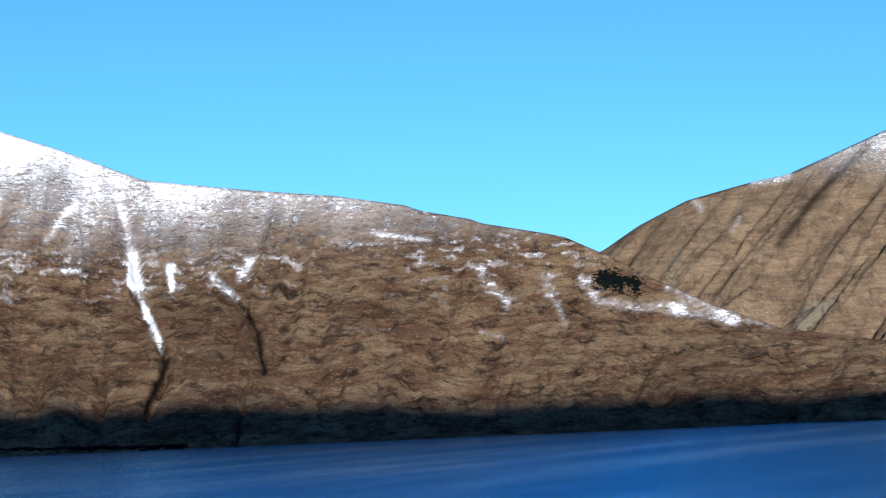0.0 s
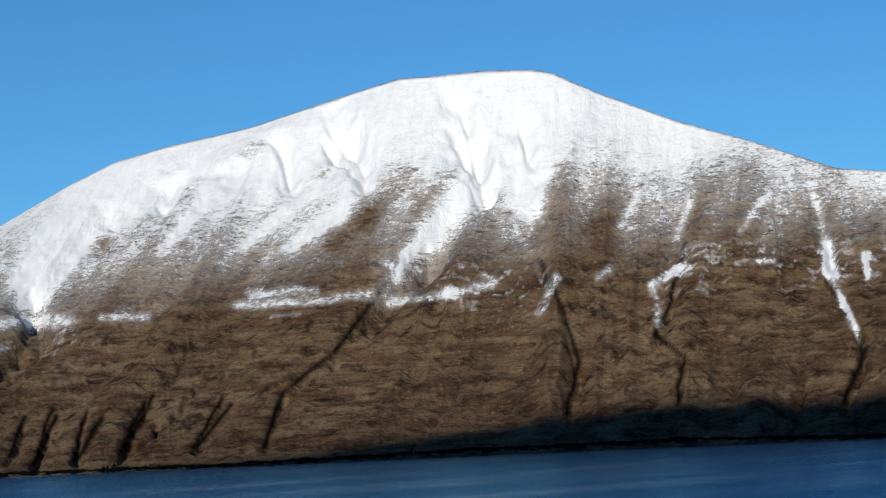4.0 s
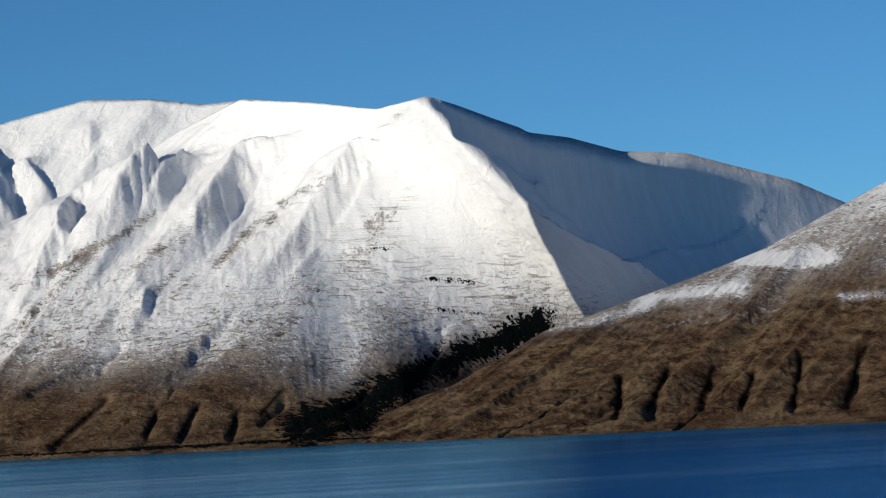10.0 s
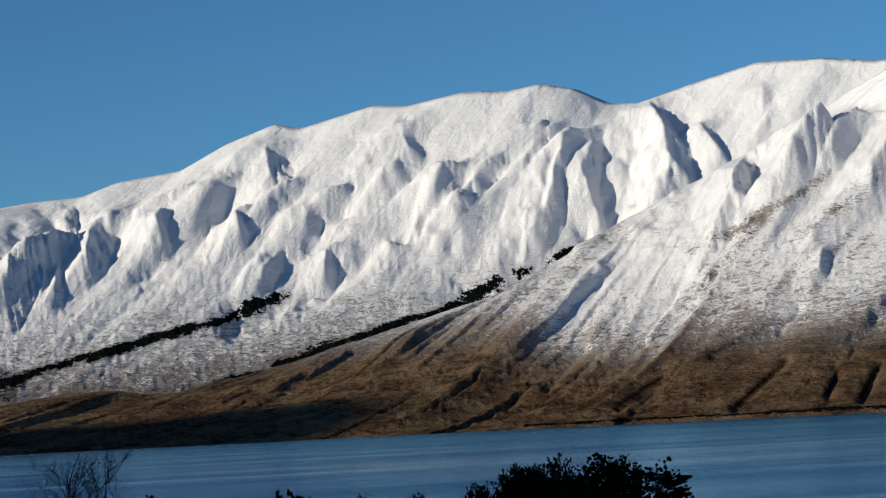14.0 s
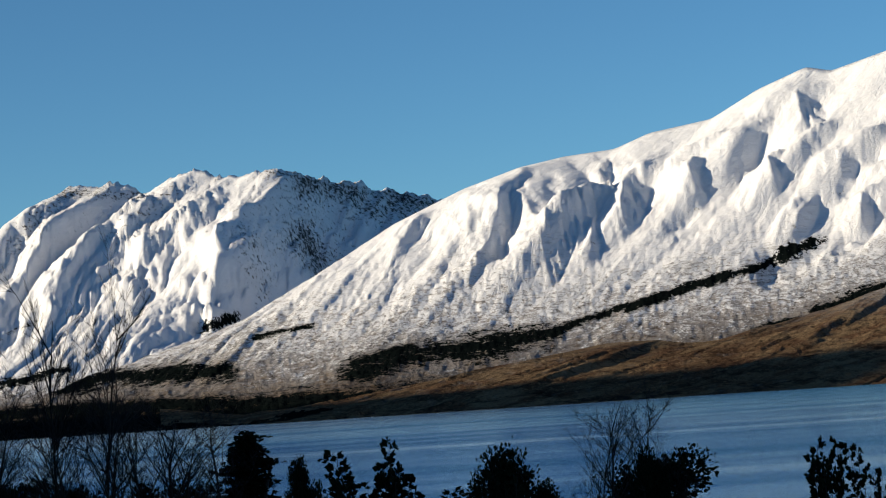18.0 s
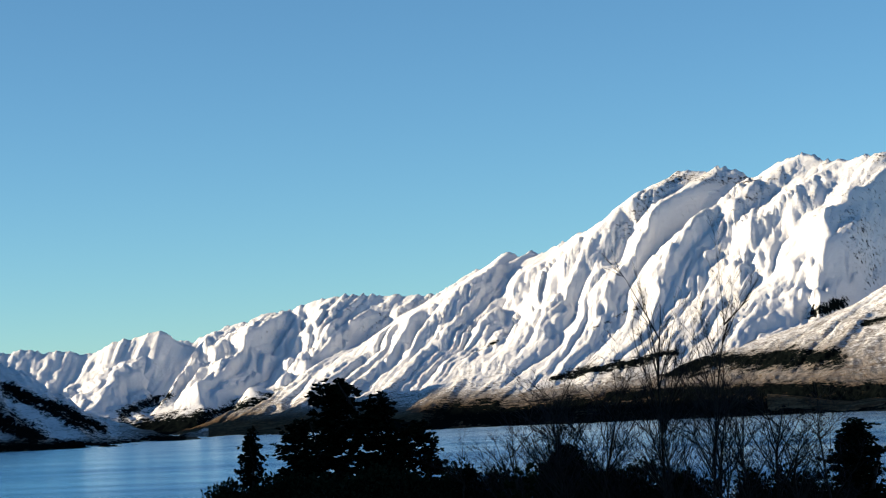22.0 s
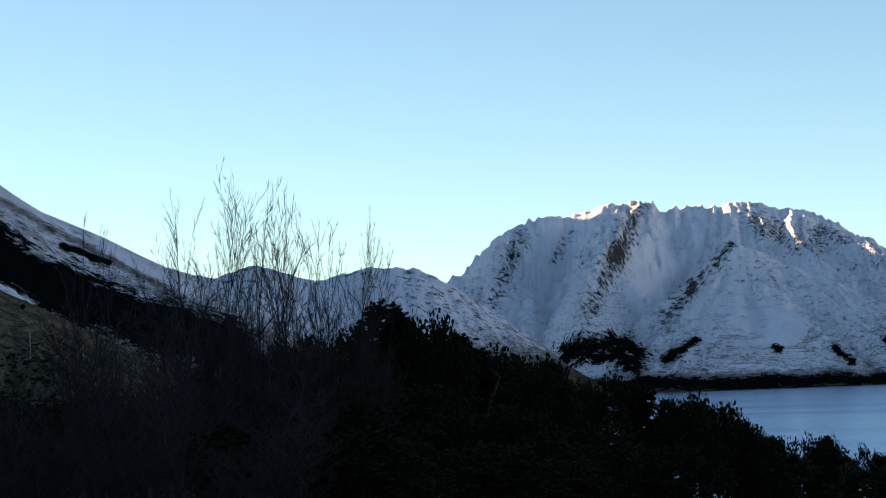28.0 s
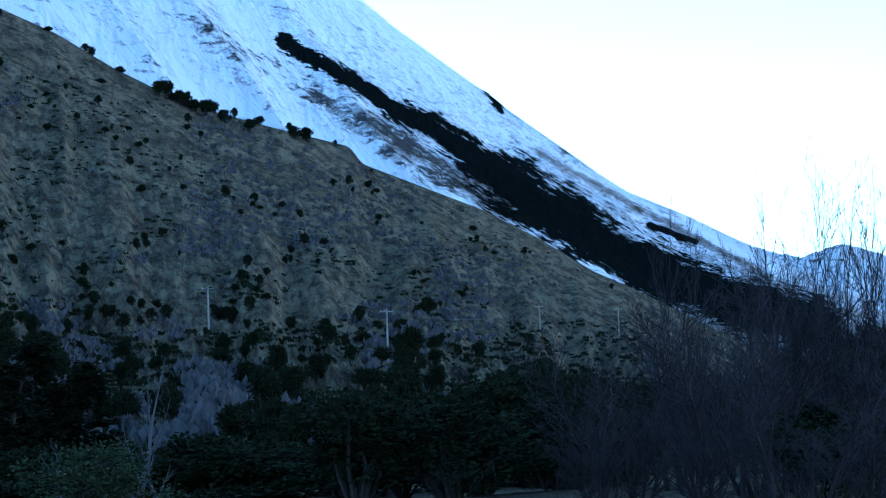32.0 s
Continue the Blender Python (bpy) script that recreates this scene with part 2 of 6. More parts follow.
def mountain(name, label, mat, crest, foot, top, snowline, band, shear=((0, 0.0),), ribs=(), facets=(), steep=1.7, strokes=(),
             seed=1, step=0.042, rows=150, back=1.35, jag=0.0, crag=0.0, crag_from=3.0, terraces=0.0, bowl=0.35, zfoot=-4.0, rough_amp=7.0, lean=0.0, cap=(0.72, 0.25), scatter=0.0, rays=0.0, ravines=0.0, walls="", bluff=125, alpine=0.0, twist=0.0):
    """A mountain as a height field over bearing and distance. crest: its skyline; foot, top: how far its foot and crest are;
    snowline and band: the height angle where snow begins and over which it closes; shear: how far spurs slant towards the foot;
    ribs: (per degree, metres, change down the slope); strokes: gullies, snow beds and wooded strips drawn from one end to the other."""
    a0, a1 = crest[0][0], crest[-1][0]
    az = np.arange(a0, a1 + step, step)
    v = np.concatenate([np.linspace(0, 1, rows), np.linspace(1, back, 16)[1:]])
    A, V = np.meshgrid(az, v)
    rf, rc = curve(foot, az, 2.2), curve(top, az, 0.8 if lean else 2.4)
    rf, rc = np.minimum(rf, rc - 120), rc
    Vc = np.clip(V, 0, 1)
    r = rf + (rc - rf) * V
    p = bowl * Vc + (1 - bowl) * Vc ** steep
    eb = curve(crest, A, 2.6)
    ef = np.degrees(np.arctan2(zfoot - EYE, rf))
    zb = zfoot + (EYE + rc * np.tan(np.radians(eb)) - zfoot) * p
    drop = 1 - np.clip((np.degrees(np.arctan2(zb - EYE, r)) - ef) / np.maximum(0.3, eb - ef), 0, 1)
    if lean:
        rc = np.maximum(curve(top, np.clip(A + lean * drop, a0, a1), 0.8), rf + 120)
        r = rf + (rc - rf) * V
    q = A + curve(shear, A, 0.5) * drop
    if twist:
        q = q + twist * (fbm(A * 0.9, drop * 5.0, seed + 64, 4, 0.55) - 0.5) * smooth(drop, 0.0, 0.3)
    fine, broad = curve(crest, np.clip(q, a0, a1), 0.14), curve(crest, np.clip(q, a0, a1) * 0.4 + A * 0.6, 2.6)
    plain = smooth(Vc, 0.35, 1.0) ** 1.5
    e = broad * (1 - plain) + fine * plain
    if jag:
        e = e + jag * np.clip((broad + 0.6) / 1.6, 0, 1) * (ridged(q * 2.1, Vc * 2.5, seed + 5, 4, 0.6) - 0.55) * Vc ** 3
    zc = EYE + rc * np.tan(np.radians(e))
    z = zfoot + (zc - zfoot) * p
    el0 = np.degrees(np.arctan2(z - EYE, r))
    keep = 1 - Vc ** 9
    relief = 0.0
    for f, amp, vf in ribs:
        wob = 0.5 * (fbm(q * f * 0.6, Vc * 3.0, seed + 3, 3) - 0.5)
        strong = 0.45 + 1.1 * vnoise(q * f * 0.37 + 9, Vc * 2.2, seed + 77)
        relief = relief + amp * strong * (ridged(q * f + wob, Vc * vf * 0.55, seed + int(f * 10), 2, 0.4) - 0.78)
    swell = smooth(Vc, 0.02, 0.3) * (0.3 + 0.7 * np.clip(zc / 300.0, 0, 1.2))
    dz = relief * swell * keep
    dz = dz + (ridged(q * 4.3 + V * 3, V * 9, seed + 9, 5, 0.6) - 0.6 if jag else ridged(A * 4.5 + V, V * 34, seed + 9, 3, 0.6) - 0.6) * rough_amp * keep * smooth(Vc, 0.0, 0.1) * np.clip(zc / 80.0, 0, 1)
    for f, amp, vf in facets:
        u = q * f + 2.0 * (fbm(q * f * 0.55, Vc * vf * 1.6, seed + 61 + int(f * 7), 5, 0.55) - 0.5)
        k = np.floor(u)
        s = u - k
        lump = smooth(vnoise(k * 5.37 + 0.5, drop * vf * 3.0 + k * 3.1, seed + 83), 0.30, 0.80)
        dz = dz + amp * lump * np.where(s < 0.88, s / 0.88, (1 - s) / 0.12) * keep * smooth(Vc, 0.36, 0.72) * np.clip(zc / 150.0, 0, 1)
    if terraces:
        dz = dz + terraces * (ridged(A * 0.22 + V, V * 24, seed + 12, 2) - 0.6) * smooth(Vc, 0.06, 0.16) * (1 - smooth(Vc, 0.5, 0.7))
    if alpine:
        warp = 1.3 * (fbm(A * 0.8, drop * 5.0, seed + 71, 5, 0.56) - 0.5)
        for f, part_of in ((0.6, 1.0), (1.35, 0.5), (3.0, 0.24), (6.4, 0.11)):
            u = (q + warp) * f + 0.37 * f
            k = np.floor(u)
            s = u - k
            tall = 0.3 + 1.2 * vnoise(k * 7.13 + 0.5, drop * (2.0 + 3.0 * f) + k * 2.7, seed + 72)
            dz = dz + alpine * part_of * tall * (np.where(s < 0.68, s / 0.68, (1 - s) / 0.32) - 0.5) * keep * smooth(Vc, 0.34, 0.8) * np.clip(zc / 200.0, 0, 1)
    ravine = 0.0
    if ravines:
        ravine = smooth(ridged(q * 0.8 + 0.25 * fbm(A * 2, V * 30, seed + 56, 3), Vc * 0.7, seed + 55, 2, 0.35), 0.84, 0.99) * smooth(Vc, 0.01, 0.06) * (1 - smooth(Vc, 0.30, 0.52))
        dz = dz - ravines * ravine
    wander = fbm(el0 * 2.3, A * 1.3, seed + 40, 3) - 0.5

    def near(x0, y0, x1, y1, wide, up, loose):
        """The window of columns near a stroke and how far its points are from it, in widths."""
        dx, dy = x1 - x0, y1 - y0
        ll = max(1e-6, dx * dx + dy * dy)
        c0, c1 = np.searchsorted(az, (min(x0, x1) - 5 * wide, max(x0, x1) + 5 * wide))
        w = (slice(None), slice(c0, c1))
        wig = wander[w] * wide * loose
        Ax, Ey = A[w] + wig * (abs(dy) / ll ** 0.5), up[w] + wig * (abs(dx) / ll ** 0.5)
        tc = np.clip(((Ax - x0) * dx + (Ey - y0) * dy) / ll, 0, 1)
        return w, np.hypot(Ax - x0 - tc * dx, Ey - y0 - tc * dy) / wide

    flute = (ridged(A * 2.4 + el0 * 0.9, el0 * 1.6, seed + 44, 3, 0.55) - 0.62) * 0.35
    roof = np.zeros_like(z)
    for wide, slope, way in WALLS.get(walls, ()):
        xs, ys = [k[0] for k in reversed(way)], [k[1] for k in reversed(way)]
        c0, c1 = np.searchsorted(az, (min(xs) - 3.5 * wide, max(xs) + 5 * wide))
        w = (slice(None), slice(c0, c1))
        side = (A[w] - np.interp(el0[w], ys, xs)) / wide + flute[w] * smooth(-np.abs(A[w] - np.interp(el0[w], ys, xs)) / wide, -3.0, -0.6)
        run = (ys[-1] - el0[w]) / (ys[-1] - ys[0])
        ends = smooth(run, -0.12, 0.26) * (1 - smooth(run, 0.4, 1.05))
        rise = np.clip(np.where(side < 0, 1 + side / 2.4, 1 - side), 0, 1)
        roof[w] = np.maximum(roof[w], rise * ends * slope * np.radians(wide) * r[w] * (1 - Vc[w] ** 11))
    head = EYE + r * np.tan(np.radians(curve(crest, A, 0.14))) - (z + dz)
    dz = dz + np.minimum(0.85 * roof, 0.7 * np.maximum(head, 0))
    faces, last = [], None
    for kind, x0, y0, x1, y1, wide, deep in strokes:
        if kind in ("gully", "spur", "chute"):
            w, d = near(x0, y0, x1, y1, wide, el0, 1.9)
            cut = min(deep, wide * 80) * keep[w]
            dz[w] += {"gully": -np.exp(-d ** 1.4), "spur": np.exp(-d ** 1.1), "chute": -np.exp(-d ** 2)}[kind] * cut
        elif kind == "scarp":
            dx, dy = x1 - x0, y1 - y0
            ll = (dx * dx + dy * dy) ** 0.5
            c0, c1 = np.searchsorted(az, (min(x0, x1) - 2 * wide, max(x0, x1) + 6 * wide))
            w = (slice(None), slice(c0, c1))
            Ax, Ey = A[w] - x0 + wander[w] * wide * 0.8, el0[w] - y0
            side = (Ax * -dy + Ey * dx) / ll / wide + flute[w]
            along = (Ax * dx + Ey * dy) / ll / ll
            ends = smooth(along, -0.25, 0.2) * (1 - smooth(along, 0.8, 1.5))
            dz[w] -= min(deep, wide * bluff) * keep[w] * ends * np.clip(np.minimum(side, 1.5 - side * 0.5), 0, 1)
        elif kind == "face":
            c0, c1 = np.searchsorted(az, (min(x0, x1) - wide, max(x0, x1) + 8 * wide))
            w = (slice(None), slice(c0, c1))
            down = (y0 - el0[w]) / max(1e-6, y0 - y1)
            side = (A[w] + wander[w] * 0.5 - x0 - (x1 - x0) * np.clip(down, -0.3, 1.3)) / wide
            ends = smooth(down, -0.25, 0.05) * (1 - smooth(down, 0.95, 1.25))
            if last != (x0, y0):
                faces.append(np.zeros_like(z))
            face, last = faces[-1], (x1, y1)
            face[w] = np.maximum(face[w], deep * (1 - Vc[w] ** 40) * ends * np.clip(np.minimum(side, (23 - side) / 22), 0, 1))
    for f in faces:
        dz = dz - f
    z = np.where(V > 1, zc - (V - 1) / (back - 1) * (zc + 4) * 0.8 + dz * 0.2, z + dz)
    seen = np.degrees(np.arctan2(z - EYE, r))
    patch = fbm(A * 9.0, seen * 14.0, seed + 95, 3, 0.6)
    total = sum(k[1] for k in ribs) + 1e-6
    line = curve(snowline, A, 0.5)
    snow = np.clip((el0 - line) / curve(band, A, 0.5) + 0.5, -0.3, 1.5)
    snow = np.minimum(snow, cap[0] + cap[1] * (el0 - line))
    if rays:
        snow = snow + rays * (fbm(q * 1.15, Vc * 1.6, seed + 97, 3) - 0.52) * smooth(el0, line - 2.5, line - 0.8)
    if scatter:
        flecks = smooth(fbm(A * 3.2, el0 * 10.0, seed + 91, 4, 0.6), 0.54, 0.70) * smooth(vnoise(A * 0.35, el0 * 0.8, seed + 92), 0.25, 0.6)
        snow = snow + scatter * flecks * smooth(el0, line - 3.4, line - 2.4) * (1 - smooth(el0, line - 1.6, line - 0.8))
    snow = snow - 0.18 * relief / total * smooth(snow, 0.1, 0.4)
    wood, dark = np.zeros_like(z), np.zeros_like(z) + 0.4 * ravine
    rock = np.zeros_like(z) + crag * smooth(el0, crag_from - 1.0, crag_from + 1.5) * (0.5 + 0.6 * relief / total)
    for kind, x0, y0, x1, y1, wide, deep in strokes:
        w, d = near(x0, y0, x1, y1, wide, seen, 1.9 if kind == "gully" else 1.3)
        g = np.exp(-d ** 2) * ((0.45 + 1.1 * patch[w]) if kind in ("snow", "bare", "crag") else 1.0)
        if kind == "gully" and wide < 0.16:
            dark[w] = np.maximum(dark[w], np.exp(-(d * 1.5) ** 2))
        elif kind == "chute":
            snow[w] += 0.3 * g
        elif kind == "snow":
            snow[w] += deep * g
        elif kind == "wood":
            wood[w] = np.maximum(wood[w], np.exp(-d ** 1.25) * deep)
        elif kind == "bare":
            snow[w] -= 0.6 * deep * g
        elif kind == "crag":
            rock[w] += 0.5 * deep * g
    z = z + np.clip(wood, 0, 1) * (0.8 + 2.0 * vnoise(A * 16.0, Vc * 160.0, seed + 99)) * np.clip(r / 3000.0, 0.3, 1)
    a = np.radians(A)
    me = grid_mesh(name, r * np.sin(a), r * np.cos(a), z,
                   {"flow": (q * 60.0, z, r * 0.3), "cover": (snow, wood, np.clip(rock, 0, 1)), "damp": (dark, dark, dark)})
    FIELDS[name] = (az, r, z)
    me.materials.append(mat)
    ob = new(name, me)
    tagged(ob, label, "mountain", kind="structure")
    return ob

# gullies, spurs, snow beds, woods and shaded walls: where, kind, width, strength and the way down as (bearing, height angle)
def mark(where, kind, wide, deep, *way):
    for p, q in zip(way, way[1:]):
        where.append((kind, *p, *q, wide, deep))


EAST, SOUTH_EAST, CONE, LONG, CRAGGY, VALLEY, NORTH, WEST = [], [], [], [], [], [], [], []
mark(EAST, "chute", 0.41, 34, (47.23, 8.45), (47.64, 7.7), (48.26, 6.66))
mark(EAST, "chute", 0.32, 20, (45.94, 7.47), (46.35, 6.73))
mark(EAST, "chute", 0.35, 30, (50.49, 8.83), (51.09, 7.34), (51.3, 6.48), (49.87, 4.83), (48.41, 3.28))
mark(EAST, "chute", 0.43, 14, (52.36, 7.72), (52.48, 5.52))
mark(EAST, "spur", 0.65, 22, (46.85, 8.32), (45.73, 7.77), (43.63, 6.31), (41.41, 4.93))
mark(EAST, "gully", 0.72, 26, (44.96, 6.85), (43.2, 6.47), (41.42, 5.22), (39.66, 3.83))
mark(EAST, "snow", 0.5, 0.7, (44.67, 6.86), (42.9, 6.34), (40.55, 4.96), (39.67, 4.12))
mark(EAST, "bare", 0.115, 0.35, (53.24, 8.91), (54.81, 8.03))
mark(EAST, "snow", 0.15, 0.75, (44.83, 3.35), (48.2, 3.44))
mark(EAST, "snow", 0.1, 0.6, (45.13, 3.63), (46.89, 3.68))
mark(EAST, "snow", 0.15, 0.7, (48.77, 3.26), (50.4, 3.41), (51.44, 3.66))
mark(EAST, "snow", 0.07, 0.6, (45.69, 3), (46.42, 3.06))
mark(EAST, "snow", 0.14, 0.7, (53.13, 3.73), (52.64, 2.8))
mark(EAST, "snow", 0.13, 0.7, (54.22, 3.67), (54.49, 3.83))
mark(EAST, "snow", 0.12, 0.75, (55.52, 3.39), (56.49, 3.85))
mark(EAST, "snow", 0.16, 0.75, (55.59, 3.24), (55.69, 2.36))
mark(EAST, "snow", 0.12, 0.75, (60.05, 4.23), (60.08, 3.51), (60.39, 2.77), (60.75, 1.67))
mark(EAST, "snow", 0.1, 0.7, (61.02, 3.89), (61.06, 3.31))
mark(EAST, "snow", 0.14, 0.6, (56.79, 3.22), (56.89, 3.1))
mark(EAST, "snow", 0.07, 0.6, (58.3, 3.87), (58.73, 3.85))
mark(EAST, "snow", 0.2, 0.6, (38.79, 3.07), (40.49, 3.08))
mark(EAST, "snow", 0.1, 0.6, (41.35, 3.17), (42.5, 3.15))
mark(EAST, "snow", 0.35, 0.7, (40.25, 4.39), (39.66, 3.69))
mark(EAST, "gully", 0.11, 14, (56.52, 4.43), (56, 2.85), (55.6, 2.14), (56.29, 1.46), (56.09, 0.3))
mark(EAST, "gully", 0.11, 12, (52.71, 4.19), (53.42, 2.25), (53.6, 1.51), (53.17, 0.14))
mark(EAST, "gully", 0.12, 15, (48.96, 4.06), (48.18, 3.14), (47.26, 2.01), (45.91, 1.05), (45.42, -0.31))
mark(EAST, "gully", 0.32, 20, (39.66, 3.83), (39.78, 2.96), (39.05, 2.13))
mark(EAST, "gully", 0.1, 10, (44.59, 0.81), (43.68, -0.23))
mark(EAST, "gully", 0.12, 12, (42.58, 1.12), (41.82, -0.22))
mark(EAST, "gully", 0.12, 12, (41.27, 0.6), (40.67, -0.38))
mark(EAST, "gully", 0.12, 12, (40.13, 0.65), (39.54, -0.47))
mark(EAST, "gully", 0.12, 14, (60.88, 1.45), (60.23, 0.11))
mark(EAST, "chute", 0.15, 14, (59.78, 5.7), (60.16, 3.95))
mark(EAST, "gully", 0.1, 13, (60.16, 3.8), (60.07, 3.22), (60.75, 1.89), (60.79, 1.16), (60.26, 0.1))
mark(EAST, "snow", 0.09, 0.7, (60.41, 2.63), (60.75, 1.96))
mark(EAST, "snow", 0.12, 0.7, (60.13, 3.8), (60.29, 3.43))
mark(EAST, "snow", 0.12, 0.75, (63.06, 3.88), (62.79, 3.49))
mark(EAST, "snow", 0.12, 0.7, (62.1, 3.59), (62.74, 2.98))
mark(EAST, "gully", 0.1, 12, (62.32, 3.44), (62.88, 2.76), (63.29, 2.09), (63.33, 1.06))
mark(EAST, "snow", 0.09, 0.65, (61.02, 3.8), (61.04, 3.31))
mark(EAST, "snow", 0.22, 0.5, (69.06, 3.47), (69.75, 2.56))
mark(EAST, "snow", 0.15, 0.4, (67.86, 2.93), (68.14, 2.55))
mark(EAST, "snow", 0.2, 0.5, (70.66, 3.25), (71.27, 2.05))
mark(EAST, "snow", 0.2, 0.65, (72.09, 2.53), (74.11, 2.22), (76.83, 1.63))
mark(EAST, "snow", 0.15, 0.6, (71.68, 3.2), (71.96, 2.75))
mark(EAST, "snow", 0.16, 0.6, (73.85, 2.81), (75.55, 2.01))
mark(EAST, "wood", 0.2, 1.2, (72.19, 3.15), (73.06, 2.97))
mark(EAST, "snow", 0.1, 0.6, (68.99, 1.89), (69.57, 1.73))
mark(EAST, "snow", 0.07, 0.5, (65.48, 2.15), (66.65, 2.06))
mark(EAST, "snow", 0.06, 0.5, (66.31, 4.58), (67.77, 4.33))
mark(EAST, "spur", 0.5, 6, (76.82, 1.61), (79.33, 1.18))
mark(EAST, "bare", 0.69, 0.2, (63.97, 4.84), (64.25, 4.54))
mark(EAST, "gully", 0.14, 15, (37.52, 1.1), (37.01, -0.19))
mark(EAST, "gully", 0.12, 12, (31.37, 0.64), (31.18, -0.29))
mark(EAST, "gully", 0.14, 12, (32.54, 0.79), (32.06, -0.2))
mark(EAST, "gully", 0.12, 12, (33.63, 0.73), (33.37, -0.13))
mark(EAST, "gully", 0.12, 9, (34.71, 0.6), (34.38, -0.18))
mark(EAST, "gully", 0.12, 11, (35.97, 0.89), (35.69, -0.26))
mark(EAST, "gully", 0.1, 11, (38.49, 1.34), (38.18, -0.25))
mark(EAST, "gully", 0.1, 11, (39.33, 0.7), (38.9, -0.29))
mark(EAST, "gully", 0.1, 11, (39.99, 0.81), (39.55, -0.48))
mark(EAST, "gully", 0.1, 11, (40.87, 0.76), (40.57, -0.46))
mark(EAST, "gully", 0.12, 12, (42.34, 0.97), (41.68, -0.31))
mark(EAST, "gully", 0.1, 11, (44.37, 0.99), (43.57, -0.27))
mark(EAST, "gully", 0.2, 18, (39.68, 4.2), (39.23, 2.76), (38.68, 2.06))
mark(EAST, "snow", 0.2, 0.7, (34.58, 3.6), (36.92, 3.4))
mark(EAST, "snow", 0.25, 0.6, (31.9, 2.58), (34.54, 2.87))
mark(EAST, "snow", 0.12, 0.6, (37.01, 2.44), (38.92, 2.48))
mark(EAST, "snow", 0.15, 0.5, (29.56, 1.97), (32.18, 2.41))
mark(EAST, "scarp", 0.26, 99, (47.25, 8.4), (47.71, 7.56), (48.19, 6.73))
mark(EAST, "scarp", 0.16, 99, (45.98, 7.37), (46.21, 6.72))
mark(EAST, "scarp", 0.18, 99, (50.63, 8.6), (51.02, 7.49), (51.25, 6.6))
mark(EAST, "scarp", 0.12, 99, (52.23, 8.02), (52.41, 7.13))
mark(EAST, "wood", 0.05, 1.3, (38.68, -0.75), (44.39, -0.77), (50.21, -0.67), (56.04, -0.64), (61.29, -0.75))
mark(EAST, "bare", 0.299, 0.75, (45.71, 7.56), (43.62, 6.31), (41.41, 5.08), (40.09, 4.18))
mark(EAST, "bare", 0.184, 0.45, (47.23, 6.77), (46.38, 5.78))
mark(EAST, "bare", 0.253, 0.5, (49.43, 6.61), (48.28, 5.48), (47.37, 4.86))
mark(EAST, "bare", 0.23, 0.45, (50.54, 6.63), (49.61, 5.65))
mark(EAST, "bare", 0.345, 0.45, (53.47, 6.35), (52.82, 5.06))
mark(EAST, "bare", 0.4025, 0.4, (55.21, 5.96), (54.29, 4.99))
mark(EAST, "bare", 0.345, 0.4, (57.11, 5.86), (56.76, 4.86))
mark(EAST, "snow", 0.13, 0.6, (51.27, 6.6), (50.49, 5.61), (49.26, 4.49), (48.95, 3.92))
mark(EAST, "snow", 0.2, 0.45, (48.18, 6.73), (47.55, 5.59), (46.19, 4.76))
mark(EAST, "snow", 0.16, 0.4, (46.99, 6.34), (45.02, 4.81))
mark(EAST, "snow", 0.15, 0.35, (44.2, 6.15), (42.99, 4.88))
mark(EAST, "snow", 0.14, 0.35, (52.93, 7.25), (52.78, 5.65))
mark(EAST, "snow", 0.1, 0.35, (55.35, 5.81), (54.87, 4.96))
mark(EAST, "snow", 0.1, 0.4, (56.65, 5.45), (56.31, 4.59))
mark(EAST, "snow", 0.1, 0.4, (58.69, 5.62), (57.91, 4.65))
mark(SOUTH_EAST, "gully", 0.2, 15, (77.17, 5.55), (75.65, 4.04), (74.15, 2.94))
mark(SOUTH_EAST, "gully", 0.2, 15, (79.57, 5.55), (77.08, 3.67), (75.14, 2.46))
mark(SOUTH_EAST, "gully", 0.15, 12, (78.92, 6.03), (78.02, 5.21), (76.8, 3.83))
mark(SOUTH_EAST, "gully", 0.2, 15, (79.49, 4.12), (77.6, 2.78), (75.98, 1.99))
mark(SOUTH_EAST, "crag", 0.3, 1.6, (77.57, 2.13), (77.26, 1.64))
mark(SOUTH_EAST, "crag", 0.2, 1.4, (78, 2.18), (77.41, 1.92))
mark(SOUTH_EAST, "crag", 0.25, 1.3, (74.19, 3.67), (73.93, 2.96))
mark(SOUTH_EAST, "crag", 0.2, 0.9, (76, 5.18), (75.67, 4.33))
mark(SOUTH_EAST, "crag", 0.2, 0.8, (79.22, 6.29), (78.75, 5.6))
mark(SOUTH_EAST, "snow", 0.12, 0.8, (76.16, 5.43), (77.1, 5.56))
mark(SOUTH_EAST, "snow", 0.15, 0.6, (74.69, 5.03), (74.82, 4.81))
mark(SOUTH_EAST, "snow", 0.12, 0.6, (75.82, 4.54), (75.59, 4.19))
mark(CONE, "spur", 0.58, 22, (20.11, 7.42), (18.45, 6.38), (15.63, 5.13), (12.99, 3.81))
mark(CONE, "spur", 0.58, 16, (20.99, 7.31), (19.59, 5.68), (17.19, 4.17))
mark(CONE, "spur", 0.58, 16, (23.18, 6.99), (21.49, 5.46))
mark(CONE, "spur", 0.51, 26, (26.48, 8), (25.53, 6.73), (25.03, 5.44))
mark(CONE, "bare", 0.1495, 0.28, (19.58, 5.46), (17.49, 4.3), (15.71, 3.5))
mark(CONE, "bare", 0.161, 0.3, (21.8, 5.74), (19.54, 4.37), (18.34, 3.68))
